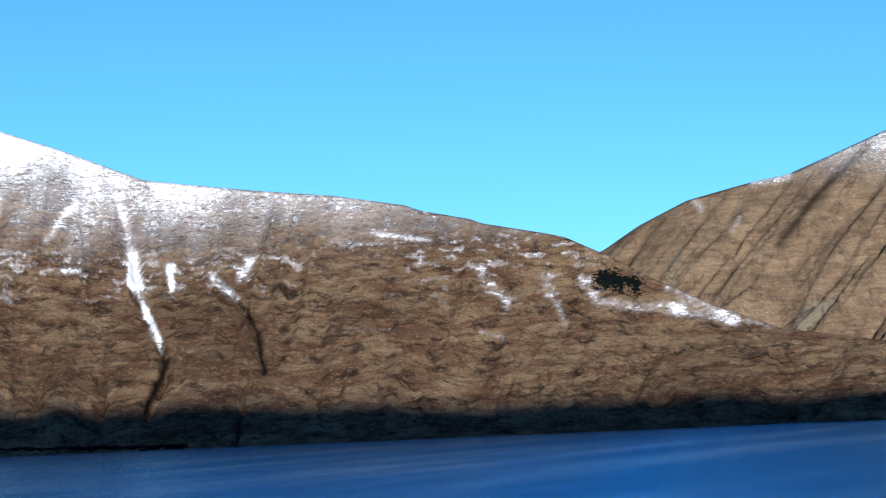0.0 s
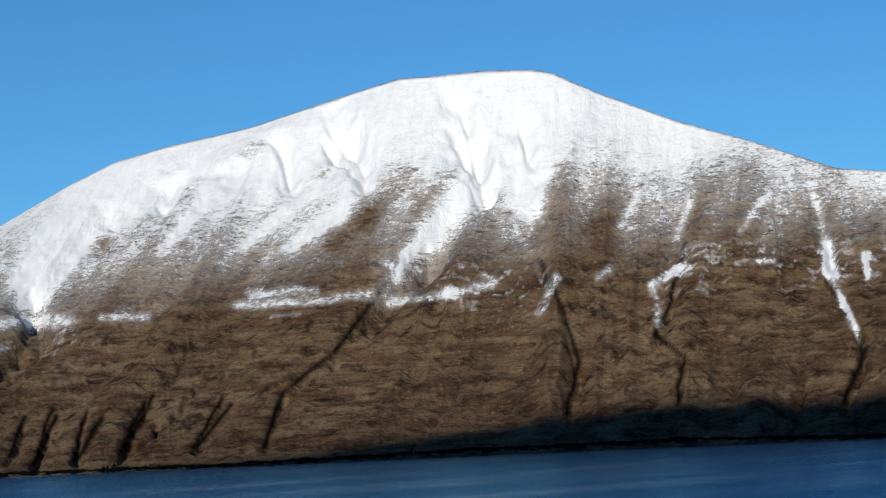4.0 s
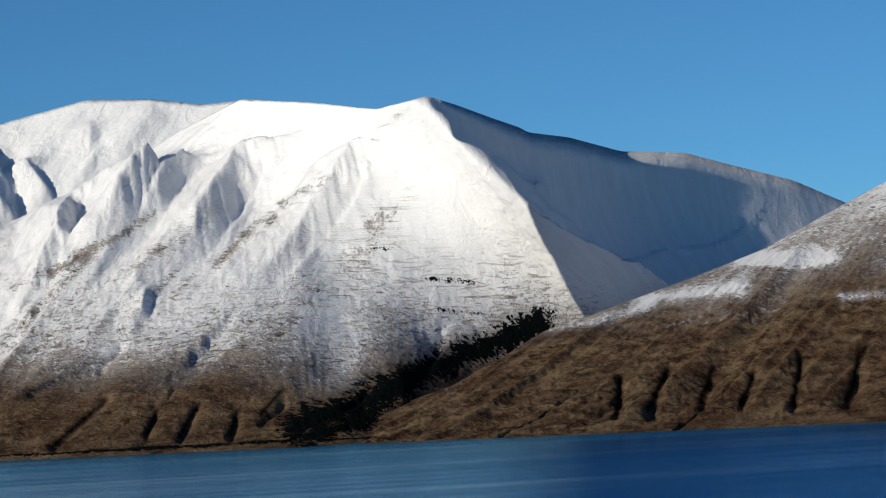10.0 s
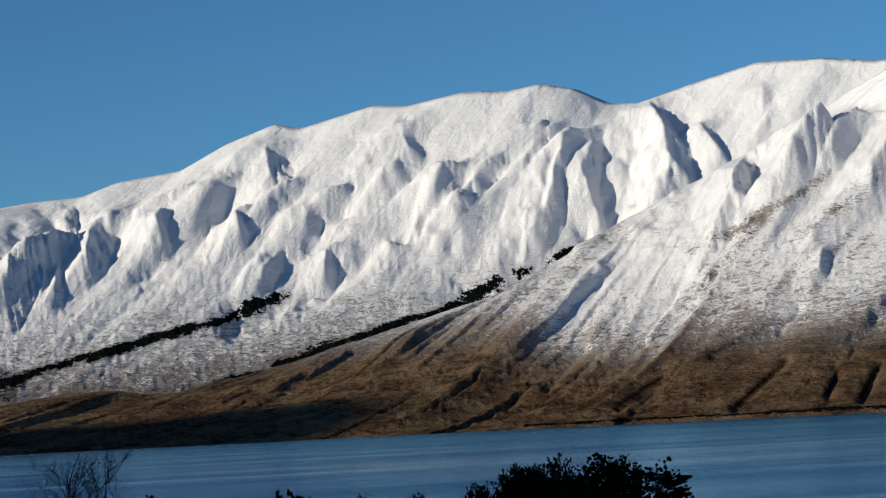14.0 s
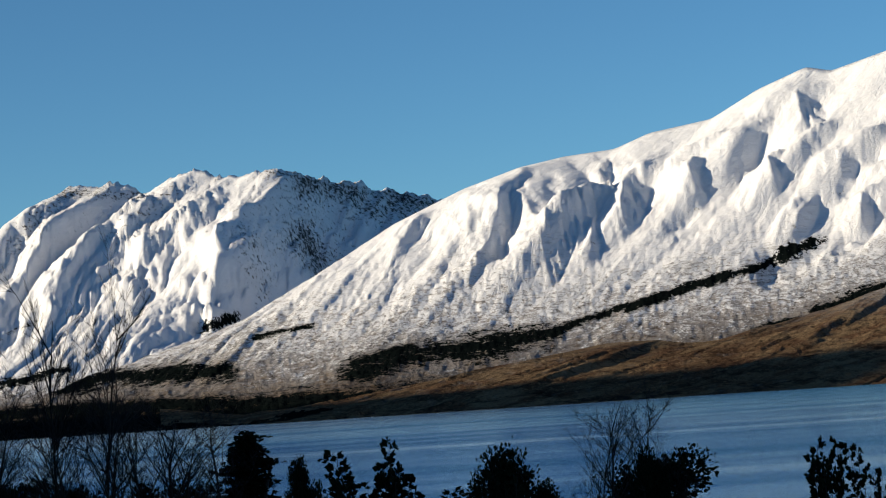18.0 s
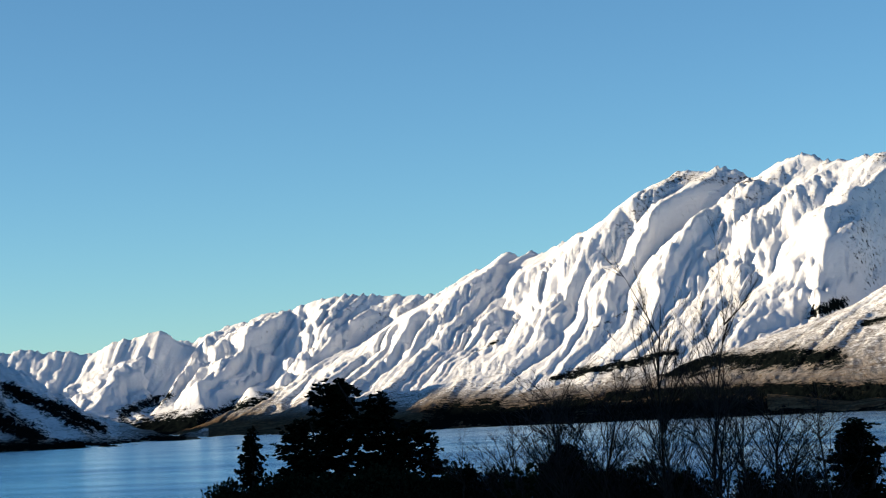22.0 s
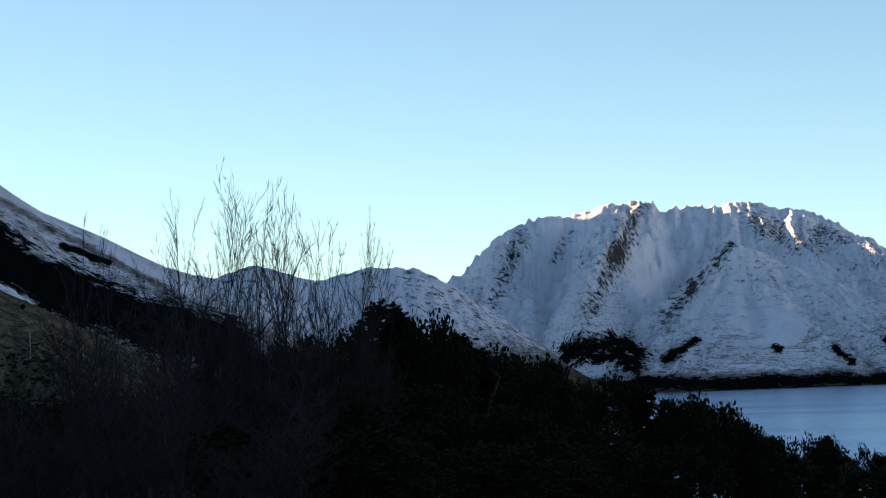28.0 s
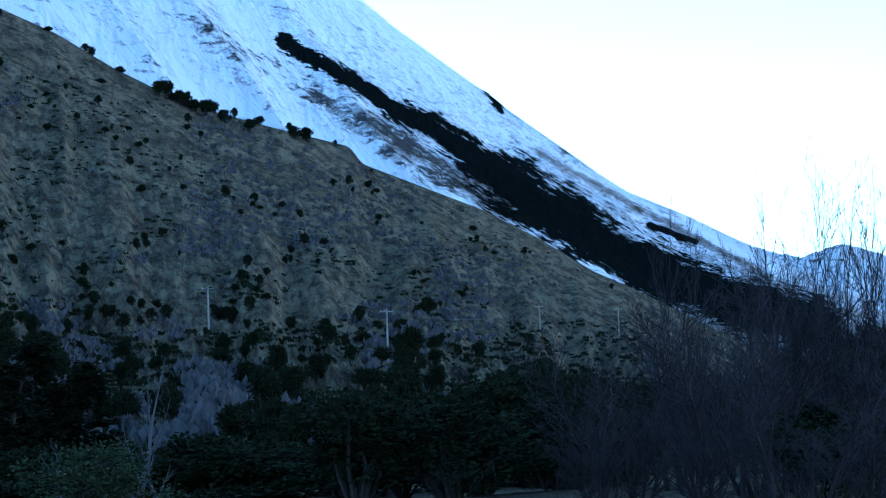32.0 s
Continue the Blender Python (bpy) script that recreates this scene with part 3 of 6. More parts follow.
mark(CONE, "bare", 0.184, 0.35, (24.18, 6.21), (22.51, 5.12), (20.99, 4.01))
mark(CONE, "bare", 0.23, 0.3, (26.07, 5.68), (25, 4.86))
mark(CONE, "bare", 0.345, 0.23, (15.62, 4.81), (14.29, 3.98))
mark(CONE, "bare", 0.115, 0.35, (20.39, 3.75), (19.78, 3.19))
mark(CONE, "wood", 0.22, 1.2, (23.16, 0.04), (24.17, -0.16), (25.22, 0.31), (26.12, 0.78))
mark(CONE, "wood", 0.24, 1.3, (25.82, 0.72), (27.02, 1.32), (28.79, 1.75))
mark(CONE, "wood", 0.18, 1.3, (29.1, 2.17), (29.39, 2.15))
mark(CONE, "wood", 0.05, 0.62, (24.97, 4.2), (25.7, 4.22))
mark(CONE, "wood", 0.07, 0.58, (26.39, 3.38), (27.63, 3.26))
mark(CONE, "wood", 0.05, 0.55, (23.31, 3.22), (24.48, 3.17))
mark(CONE, "wood", 0.05, 0.58, (21.26, 3.39), (21.55, 3.34))
mark(CONE, "wood", 0.08, 0.56, (26.65, 2.58), (28.67, 2.26))
mark(CONE, "gully", 0.08, 10, (16.27, 2.96), (15.82, 2.33), (14.5, 1.66), (13.34, 1.27))
mark(CONE, "gully", 0.09, 11, (18.49, 2.07), (17.96, 1.58), (16.2, 0.93))
mark(CONE, "gully", 0.14, 16, (12.92, 1.58), (11.9, 0.76))
mark(CONE, "gully", 0.1, 12, (14.88, 0.34), (13.71, -0.26))
mark(CONE, "gully", 0.1, 12, (18.07, 0.63), (16.72, -0.47))
mark(CONE, "gully", 0.1, 10, (20.39, 0.38), (19.92, -0.4))
mark(CONE, "gully", 0.09, 11, (22.6, 0.72), (21.99, 0.09))
mark(CONE, "gully", 0.09, 11, (24.81, 0.91), (24.2, 0.5))
mark(CONE, "gully", 0.1, 8, (19.37, 0.28), (19.05, -0.29))
mark(CONE, "gully", 0.1, 8, (21.41, 0.19), (21.24, -0.39))
mark(CONE, "spur", 0.22, 9, (22.03, 7.48), (20.2, 6.1), (17.64, 4.44), (15.71, 3.35))
mark(CONE, "spur", 0.22, 9, (23.94, 7.4), (22.56, 6.14), (20.43, 4.62), (18.92, 3.51))
mark(CONE, "spur", 0.22, 9, (25.12, 7.34), (23.41, 5.52), (21.28, 3.85))
mark(CONE, "spur", 0.22, 9, (25.81, 6.43), (24.56, 4.88), (23.02, 3.48))
mark(CONE, "wood", 0.36, 1.4, (22.85, -0.31), (24.04, 0.07), (25.23, 0.45), (26.42, 1.06), (27.91, 1.57), (29.24, 2.04))
mark(CONE, "wood", 0.25, 1.3, (23.28, -0.55), (24.31, -0.31), (25.21, 0.16))
mark(CONE, "wood", 0.035, 1.2, (11.29, -0.72), (17, -0.7), (22.84, -0.64), (28.66, -0.75))
mark(CONE, "bare", 0.115, 0.5, (19.95, 5.61), (18.74, 4.9), (16.78, 3.89))
mark(CONE, "bare", 0.115, 0.5, (23.73, 6.11), (22.74, 5.51), (21.75, 4.75), (21.05, 3.98))
mark(CONE, "bare", 0.1035, 0.4, (20.01, 3.89), (19.4, 3.33))
mark(CONE, "bare", 0.115, 0.35, (17.83, 4.29), (16.3, 2.96), (15.53, 2.12))
mark(CONE, "bare", 0.5175, 0.23, (26.4, 5.66), (25.19, 4.86), (24.56, 4.02))
mark(CONE, "bare", 0.46, 0.25, (15.51, 5.05), (13.72, 4.1), (12.82, 3.55))
mark(CONE, "bare", 0.345, 0.17, (17.54, 4.52), (15.45, 3.73))
mark(CONE, "bare", 0.345, 0.17, (20.99, 5.67), (19, 4.16))
mark(CONE, "face", 2.2, 140, (26.71, 7.99), (27.19, 7.21), (28.34, 6.66), (28.95, 5.63), (30, 4.77), (31.15, 4.13), (32.48, 2.98))
mark(LONG, "gully", 0.52, 30, (14.4, 7.38), (14.54, 6.13), (14.09, 4.55), (13.03, 3.88), (11.38, 3.24), (9.88, 2.67))
mark(LONG, "spur", 0.49, 24, (14.76, 7.28), (12.63, 5.95), (9.84, 4.65), (7.9, 4.02))
mark(LONG, "gully", 0.32, 18, (15.98, 6.98), (15.75, 5.62), (14.55, 4.96))
mark(LONG, "spur", 0.43, 16, (17.79, 8.15), (15.94, 6.33), (15.76, 5.76))
mark(LONG, "wood", 0.1, 1.3, (12.95, 3.77), (12.13, 3.5))
mark(LONG, "wood", 0.09, 1.3, (11.6, 3.26), (11.23, 3.22))
mark(LONG, "wood", 0.16, 1.4, (10.78, 2.98), (10.03, 2.66))
mark(LONG, "wood", 0.1, 1.3, (9.87, 2.52), (7.49, 1.87), (4.97, 1.16))
mark(LONG, "wood", 0.08, 1.2, (4.52, 0.96), (3.35, 0.73))
mark(LONG, "wood", 0.06, 0.9, (7.3, 1.04), (5.52, 0.47))
mark(LONG, "gully", 0.41, 22, (11.7, 6.3), (10.03, 5.44), (8.51, 4.42), (6.1, 3.37), (4.01, 2.52))
mark(LONG, "spur", 0.43, 14, (11.57, 6.67), (9.31, 5.7), (7.04, 4.5))
mark(LONG, "wood", 0.08, 0.7, (5.35, 2.94), (4.31, 2.58))
mark(LONG, "wood", 0.1, 1.3, (4.01, 2.42), (1.08, 1.83), (-1.39, 1.18), (-3.25, 0.7))
mark(LONG, "gully", 0.18, 10, (12.16, 7.95), (11.84, 7.46))
mark(LONG, "gully", 0.38, 18, (9.19, 7.54), (8.84, 6.68), (8.3, 6.12), (6.92, 5.16), (6.02, 4.7), (4.95, 3.87))
mark(LONG, "spur", 0.51, 11, (8.66, 7.42), (7.13, 6.25), (5.6, 5.15))
mark(LONG, "gully", 0.38, 16, (5.84, 7.05), (5.13, 6.05), (3.85, 5.38), (1.89, 4.01))
mark(LONG, "spur", 0.51, 10, (5.11, 7.23), (3.44, 5.98), (1.63, 4.75))
mark(LONG, "gully", 0.43, 18, (-0.93, 5.5), (0.27, 5.09), (-0.54, 4.55), (-1.86, 3.73), (-2.87, 3.2))
mark(LONG, "gully", 0.32, 14, (1.21, 4.91), (0.61, 4.5), (-0.44, 3.53))
mark(LONG, "gully", 0.29, 9, (2.55, 5.8), (1.21, 5.06))
mark(LONG, "gully", 0.12, 8, (2.36, 4.64), (2.06, 4.44))
mark(LONG, "gully", 0.36, 10, (-1.08, 5.36), (-2.26, 4.47))
mark(LONG, "gully", 0.16, 12, (13.61, 6.48), (12.39, 5.53), (12.04, 4.53))
mark(LONG, "gully", 0.14, 10, (13.84, 5.3), (13.05, 4.32))
mark(LONG, "gully", 0.41, 20, (-1.03, 5.54), (-0.48, 4.77), (-1.39, 4.24), (-2.76, 3.44), (-4.25, 2.79))
mark(LONG, "spur", 0.35, 14, (-1.25, 5.55), (-2.39, 4.88), (-2.88, 3.88))
mark(LONG, "gully", 0.16, 10, (-2.1, 4.72), (-2.72, 4.17))
mark(LONG, "gully", 0.14, 7, (-5.07, 3.86), (-5.52, 3.59))
mark(LONG, "wood", 0.16, 1.2, (-6.96, 0.65), (-5.37, 0.93))
mark(LONG, "wood", 0.12, 1.25, (-5.37, 0.82), (-3.19, 0.9), (-1.58, 1.03))
mark(LONG, "wood", 0.07, 1.2, (-1.12, 1.29), (0.36, 1.57), (2.9, 2.29))
mark(LONG, "wood", 0.06, 1.2, (-9.49, 1.42), (-7.91, 1.69))
mark(LONG, "wood", 0.1, 1, (-2.96, -0.28), (0.56, 0.02))
mark(LONG, "wood", 0.08, 1.2, (4.25, 2.79), (5.13, 2.89))
mark(LONG, "wood", 0.3, 1.15, (-7.06, 0.38), (-5.58, 0.69), (-3.51, 0.85), (-2.04, 0.95))
mark(LONG, "wood", 0.25, 1.2, (-15.99, 0.54), (-13.14, 0.64), (-10.25, 0.67))
mark(LONG, "wood", 0.08, 1.2, (0.19, 1.5), (2.12, 2.02), (3.01, 2.25))
mark(LONG, "wood", 0.14, 1.3, (4.19, 2.6), (5.07, 2.9))
mark(LONG, "wood", 0.16, 1.2, (4.94, 1.17), (6.68, 1.62))
mark(LONG, "wood", 0.1, 1.1, (3.47, 0.76), (4.35, 0.92))
mark(LONG, "wood", 0.15, 1.5, (-16.02, -0.1), (-13.19, -0.15), (-10.31, -0.2), (-5.94, -0.34), (-1.55, -0.4))
mark(LONG, "wood", 0.1, 1.5, (-23.86, -1.03), (-19.52, -1.08), (-15.14, -1.01), (-10.78, -1), (-5.63, -0.94))
mark(LONG, "crag", 0.1, 0.5, (3.07, 3.05), (1.58, 2.57))
mark(LONG, "crag", 0.1, 0.5, (6.03, 4.27), (4.53, 3.37))
mark(LONG, "crag", 0.1, 0.5, (2.42, 4.12), (1.37, 3.61))
mark(LONG, "crag", 0.1, 0.5, (-0.56, 3.31), (-1.92, 2.67))
mark(LONG, "wood", 0.34, 1.7, (-24.5, -0.6), (-15, -0.5), (-8, -0.5), (-3, -0.55), (3, -0.72))
mark(CRAGGY, "spur", 0.49, 36, (-8.71, 5.65), (-8.6, 4.98), (-9.68, 4.24), (-10.31, 3.54), (-10.61, 2.24))
mark(CRAGGY, "gully", 0.72, 57, (-7.41, 5.13), (-7.65, 3.67), (-8.14, 2.97), (-9.36, 2.16), (-10.71, 1.73))
mark(CRAGGY, "spur", 0.29, 18, (-9.24, 4.21), (-8.22, 4), (-7.7, 2.94))
mark(CRAGGY, "gully", 0.51, 27, (-6.24, 5.05), (-6.33, 3.74))
mark(CRAGGY, "gully", 0.29, 18, (-9.75, 5.42), (-10.25, 4.57))
mark(CRAGGY, "gully", 0.29, 20, (-11.61, 3.91), (-12.23, 3.36), (-13.44, 2.7))
mark(CRAGGY, "spur", 0.49, 24, (-10.91, 5.71), (-12.46, 4.4), (-14.58, 3.06))
mark(CRAGGY, "gully", 0.36, 27, (-12.12, 5.19), (-13.34, 4.31), (-14.7, 3.5))
mark(CRAGGY, "gully", 0.35, 27, (-15.4, 3.98), (-15.72, 3.42), (-17.07, 2.47))
mark(CRAGGY, "spur", 0.38, 18, (-12.84, 5.52), (-14.52, 4.22), (-16.48, 2.73))
mark(CRAGGY, "spur", 0.38, 18, (-13.86, 5.5), (-15.53, 4.28), (-17.49, 2.79))
mark(CRAGGY, "gully", 0.43, 30, (-17.45, 3.58), (-18.5, 2.62), (-19.53, 2.03))
mark(CRAGGY, "spur", 0.36, 15, (-18.45, 3.59), (-19.79, 2.48))
mark(CRAGGY, "crag", 0.18, 0.5, (-8.85, 5.66), (-4.65, 4.65))
mark(CRAGGY, "crag", 0.14, 0.6, (-14.16, 5.45), (-12.12, 5.26))
mark(CRAGGY, "crag", 0.25, 0.5, (-8.07, 4.14), (-7.69, 3.09))
mark(CRAGGY, "wood", 0.06, 0.62, (-14.99, 2.21), (-16.4, 1.66))
mark(CRAGGY, "wood", 0.13, 1.3, (-9.97, 1.94), (-10.79, 1.71))
mark(CRAGGY, "wood", 0.07, 0.65, (-7.93, 1.64), (-9.41, 1.41))
mark(CRAGGY, "wood", 0.09, 1.2, (-10.01, 1.18), (-12.37, 0.88))
mark(CRAGGY, "wood", 0.1, 1.2, (-14.26, 0.93), (-17.47, 0.39))
mark(CRAGGY, "wood", 0.2, 1.2, (-10.34, 0.58), (-12.4, 0.48))
mark(CRAGGY, "wood", 0.05, 0.6, (-18.84, 1.49), (-19.57, 1.17))
mark(CRAGGY, "wood", 0.3, 1.2, (-11.86, -0.32), (-20.49, -0.35))
mark(CRAGGY, "wood", 0.15, 1.5, (-16.02, -0.1), (-13.19, -0.15), (-10.31, -0.2), (-5.94, -0.34), (-1.55, -0.4))
mark(CRAGGY, "wood", 0.1, 1.5, (-23.86, -1.03), (-19.52, -1.08), (-15.14, -1.01), (-10.78, -1), (-5.63, -0.94))
mark(CRAGGY, "crag", 0.5, 0.45, (-9.62, 3.91), (-9.01, 1.97))
mark(CRAGGY, "crag", 0.5, 0.45, (-8.3, 3.98), (-7.18, 3.17))
mark(CRAGGY, "crag", 0.35, 0.6, (-7.93, 5.13), (-5.04, 4.35))
mark(CRAGGY, "crag", 0.3, 0.3, (-14.31, 5.34), (-15.52, 3.96))
mark(CRAGGY, "crag", 0.3, 0.3, (-11.42, 5.33), (-12.93, 4.25))
mark(VALLEY, "spur", 0.36, 40, (-24.82, 2.32), (-26.04, 1.2), (-26.51, 0.49))
mark(VALLEY, "spur", 0.43, 50, (-22.94, 1.65), (-24, 0.97), (-25.34, 0.29))
mark(VALLEY, "gully", 0.43, 45, (-24.41, 1.72), (-25.03, 0.87), (-26.08, 0.18))
mark(VALLEY, "gully", 0.43, 40, (-26.76, 1.52), (-27.97, 0.4))
mark(VALLEY, "wood", 0.15, 1, (-27.39, 0.45), (-28.57, -0.01))
mark(VALLEY, "wood", 0.16, 1, (-23.87, 0.52), (-26.83, -0.23))
mark(VALLEY, "wood", 0.12, 1.2, (-25.96, -0.41), (-29.75, -0.39))
mark(VALLEY, "scarp", 0.4, 99, (-21.95, 2.56), (-22.94, 1.65), (-23.7, 1.03))
mark(VALLEY, "scarp", 0.4, 99, (-23.88, 1.99), (-24.94, 1.15))
mark(VALLEY, "scarp", 0.3, 99, (-25.79, 1.85), (-26.63, 1.15))
mark(VALLEY, "scarp", 0.25, 99, (-27.33, 1.77), (-27.94, 1.13))
mark(VALLEY, "scarp", 0.35, 99, (-20.71, 2.43), (-21.48, 1.59))
mark(VALLEY, "wood", 0.32, 1.6, (-31, -0.55), (-26, -0.45), (-18, -0.4))
mark(NORTH, "spur", 0.51, 60, (-40.01, 4.11), (-40.72, 2.82), (-41.19, 1.67), (-41.65, 1.1))
mark(NORTH, "spur", 0.43, 40, (-43.32, 3.64), (-43.8, 2.34), (-44.04, 1.62))
mark(NORTH, "crag", 0.28, 0.9, (-40.09, 4.04), (-40.79, 2.82), (-41.5, 1.24))
mark(NORTH, "crag", 0.25, 0.7, (-43.18, 3.49), (-43.96, 1.76))
mark(NORTH, "crag", 0.2, 0.7, (-41.87, 3.44), (-42.33, 2.73))
mark(NORTH, "crag", 0.3, 0.6, (-37.17, 3.57), (-35.58, 2.77))
mark(NORTH, "crag", 0.15, 0.6, (-35.57, 3.21), (-34.85, 2.89))
mark(NORTH, "gully", 0.58, 60, (-39.07, 3.64), (-39.42, 2.19), (-40.34, 1.05))
mark(NORTH, "gully", 0.51, 45, (-42.32, 3.02), (-42.82, 1.14))
mark(NORTH, "wood", 0.2, 1.2, (-42.05, 0.24), (-41.38, 0.65))
mark(NORTH, "wood", 0.2, 1.2, (-40.94, 0.63), (-40.6, -0.11))
mark(NORTH, "wood", 0.15, 1.2, (-41.54, 0.22), (-40.52, 0.03))
mark(NORTH, "wood", 0.16, 1.2, (-32.89, 0.84), (-30.92, -0.36))
mark(NORTH, "wood", 0.1, 1.1, (-31.45, 0.71), (-29.34, -0.36))
mark(NORTH, "wood", 0.16, 1.3, (-42.44, -0.51), (-35.14, -0.68), (-27.09, -0.76))
mark(NORTH, "wood", 0.3, 1.3, (-42.12, 0.31), (-41.53, 0.51), (-40.65, 0.48), (-40.37, 0.17))
mark(NORTH, "wood", 0.25, 1.3, (-40.95, 0.19), (-40.38, -0.12))
mark(NORTH, "wood", 0.28, 1.3, (-32.96, 0.88), (-32.18, 0.52), (-31.62, -0.01), (-30.78, -0.41))
mark(NORTH, "wood", 0.14, 1.3, (-31.44, 0.85), (-30.31, 0.3), (-29.05, -0.37))
mark(NORTH, "wood", 0.14, 1.2, (-33.93, 0.34), (-32.94, -0.4))
mark(NORTH, "spur", 0.2, 14, (-42.74, 3.62), (-43.5, 2.62))
mark(NORTH, "spur", 0.2, 14, (-41.41, 3.87), (-42.04, 2.57))
mark(NORTH, "spur", 0.2, 14, (-38.47, 3.91), (-38.81, 2.9))
mark(NORTH, "spur", 0.2, 14, (-36.42, 3.76), (-34.85, 2.74))
mark(NORTH, "spur", 0.2, 14, (-37.3, 3.87), (-35.6, 2.33))
mark(NORTH, "spur", 0.2, 14, (-35.27, 3.2), (-33.58, 1.67))
mark(NORTH, "spur", 0.2, 14, (-39.5, 3.95), (-39.98, 2.79))
mark(NORTH, "crag", 0.18, 0.8, (-37.78, 2.98), (-38.84, 1.87), (-39.61, 1.02))
mark(NORTH, "wood", 0.12, 1.2, (-39.64, 0.03), (-38.82, 0.48))
mark(NORTH, "wood", 0.1, 1.2, (-36.78, 0.21), (-36.71, 0.18))
mark(NORTH, "wood", 0.1, 1.2, (-35.32, 0.13), (-34.9, -0.21))
mark(NORTH, "wood", 0.12, 1.2, (-34, 0.3), (-33.16, -0.42))
mark(NORTH, "gully", 0.2, 14, (-36.49, 2.08), (-34.38, -0.05))
mark(NORTH, "gully", 0.25, 16, (-37.37, 2.11), (-37.27, 0.93))
mark(NORTH, "snow", 0.3, 0.5, (-36.69, 0.62), (-36.39, 0.83))
mark(WEST, "wood", 0.16, 2, (-64.39, 8.65), (-62.66, 7.65), (-61.5, 6.79))
mark(WEST, "wood", 0.23, 2.1, (-61.5, 6.79), (-60.34, 6.17), (-59.34, 5.33))
mark(WEST, "wood", 0.38, 2.2, (-59.34, 5.33), (-57.19, 3.87), (-55.04, 2.55))
mark(WEST, "wood", 0.34, 2.1, (-55.76, 3.01), (-52.91, 1.6))
mark(WEST, "wood", 0.08, 1.8, (-60.62, 6.62), (-59.32, 5.84))
mark(WEST, "wood", 0.09, 1.7, (-59.13, 7.22), (-58.78, 6.7))
mark(WEST, "bare", 0.2, 0.6, (-63.55, 7.21), (-61.24, 5.83), (-58.65, 4.14))
mark(WEST, "snow", 0.3, 0.8, (-71.6, 10.04), (-67.34, 7.79), (-62.43, 5.35), (-58.67, 3.33), (-55.5, 2.05))
mark(WEST, "bare", 0.1, 0.7, (-57.86, 5.57), (-55.28, 4.02), (-52.16, 2.3))
mark(WEST, "wood", 0.07, 1.7, (-55.01, 3.57), (-53.86, 3.09))
mark(WEST, "snow", 0.12, 0.5, (-55.62, 4.59), (-53.33, 3.13), (-51.61, 2.18))
mark(WEST, "wood", 0.5, 2.4, (-58.63, 4.72), (-57.19, 3.72), (-55.05, 2.47))
mark(WEST, "wood", 0.5, 2.4, (-55.34, 2.56), (-52.91, 1.45), (-50.8, 0.66))
mark(WEST, "crag", 0.26, 0.75, (-63.55, 7.28), (-61.24, 5.9), (-58.65, 4.14))
mark(WEST, "crag", 0.3, 0.5, (-66.86, 9.3), (-63.55, 7.28))
mark(WEST, "crag", 0.16, 0.5, (-59.13, 7.15), (-57.13, 5.62), (-54.27, 3.86))
mark(WEST, "crag", 0.12, 0.7, (-62.41, 6.01), (-60.09, 4.77))
mark(WEST, "crag", 0.1, 0.6, (-58.17, 5.29), (-55.01, 3.57))

# ridges with a steep shaded side towards growing bearings: width in degrees, slope of the wall, and the ridge line down
WALLS = {}


def wall(where, wide, slope, *way):
    WALLS.setdefault(where, []).append((wide, slope, way))


wall("east", 0.35, 0.98, (47.37, 8.37), (47.77, 7.55), (48.33, 6.73))
wall("east", 0.25, 0.91, (50.83, 8.23), (51.01, 7.34), (51.3, 6.6))
wall("east", 0.22, 0.78, (45.79, 7.48), (46.13, 6.81))
wall("east", 0.2, 0.65, (52.29, 7.87), (52.53, 6.54), (52.55, 5.51))
wall("east", 0.12, 1.17, (56.53, 4.58), (56.1, 3.43), (55.69, 2.43))
wall("east", 0.12, 1.17, (60.04, 4.24), (60.25, 2.92), (60.76, 1.89))
wall("cone", 0.62, 1.87, (25.37, 6.82), (24.52, 5.92), (24.32, 5.42), (23.19, 4.17), (21.18, 2.91))
wall("cone", 0.6, 1.87, (22.81, 6.82), (21.74, 6.04), (21.45, 5.53), (20.44, 4.4), (18.63, 3.28))
wall("cone", 0.4, 1.39, (21.48, 6.67), (19.96, 5.72), (19.12, 4.79), (17.64, 3.86))
wall("cone", 0.55, 2.18, (18.7, 6.6), (18.87, 6.07), (19.29, 5.58), (18.49, 4.69), (17.08, 3.81))
wall("cone", 0.45, 2.18, (18.74, 6.58), (18.05, 5.96), (17.12, 5.53), (17.05, 4.98), (16.92, 4.28), (16.09, 3.36), (14.61, 2.43))
wall("cone", 0.2, 1.58, (16.55, 3.27), (16.3, 3.04), (16.14, 2.68), (15.89, 2.41), (15.45, 2.13))
wall("cone", 0.25, 1.39, (19.45, 3.45), (19.17, 3.2), (19.01, 2.76), (18.76, 2.48), (18.32, 2.21))
wall("craggy", 0.6, 1.5, (-13.93, 5.57), (-14.39, 4.71), (-15.59, 4.11), (-16.07, 3.32), (-16.84, 2.48))
wall("craggy", 0.5, 1.4, (-12.8, 5.58), (-13.35, 4.88), (-14.58, 3.84), (-15.35, 3), (-16.12, 2.3))
wall("craggy", 0.55, 1.4, (-11.63, 5.45), (-12.48, 4.54), (-13.7, 3.65), (-14.63, 2.81), (-15.55, 1.98))
wall("craggy", 0.5, 1.4, (-10.8, 5.77), (-11.35, 5.06), (-12.97, 3.61), (-13.75, 2.77), (-14.52, 2.08))
wall("craggy", 0.6, 1.5, (-9.96, 5.57), (-10.72, 4.52), (-12.09, 3.64), (-12.57, 2.86), (-13.34, 2.16))
wall("craggy", 0.5, 1.4, (-14.95, 5.18), (-16.03, 4.13), (-16.95, 3.29), (-18.03, 2.1))
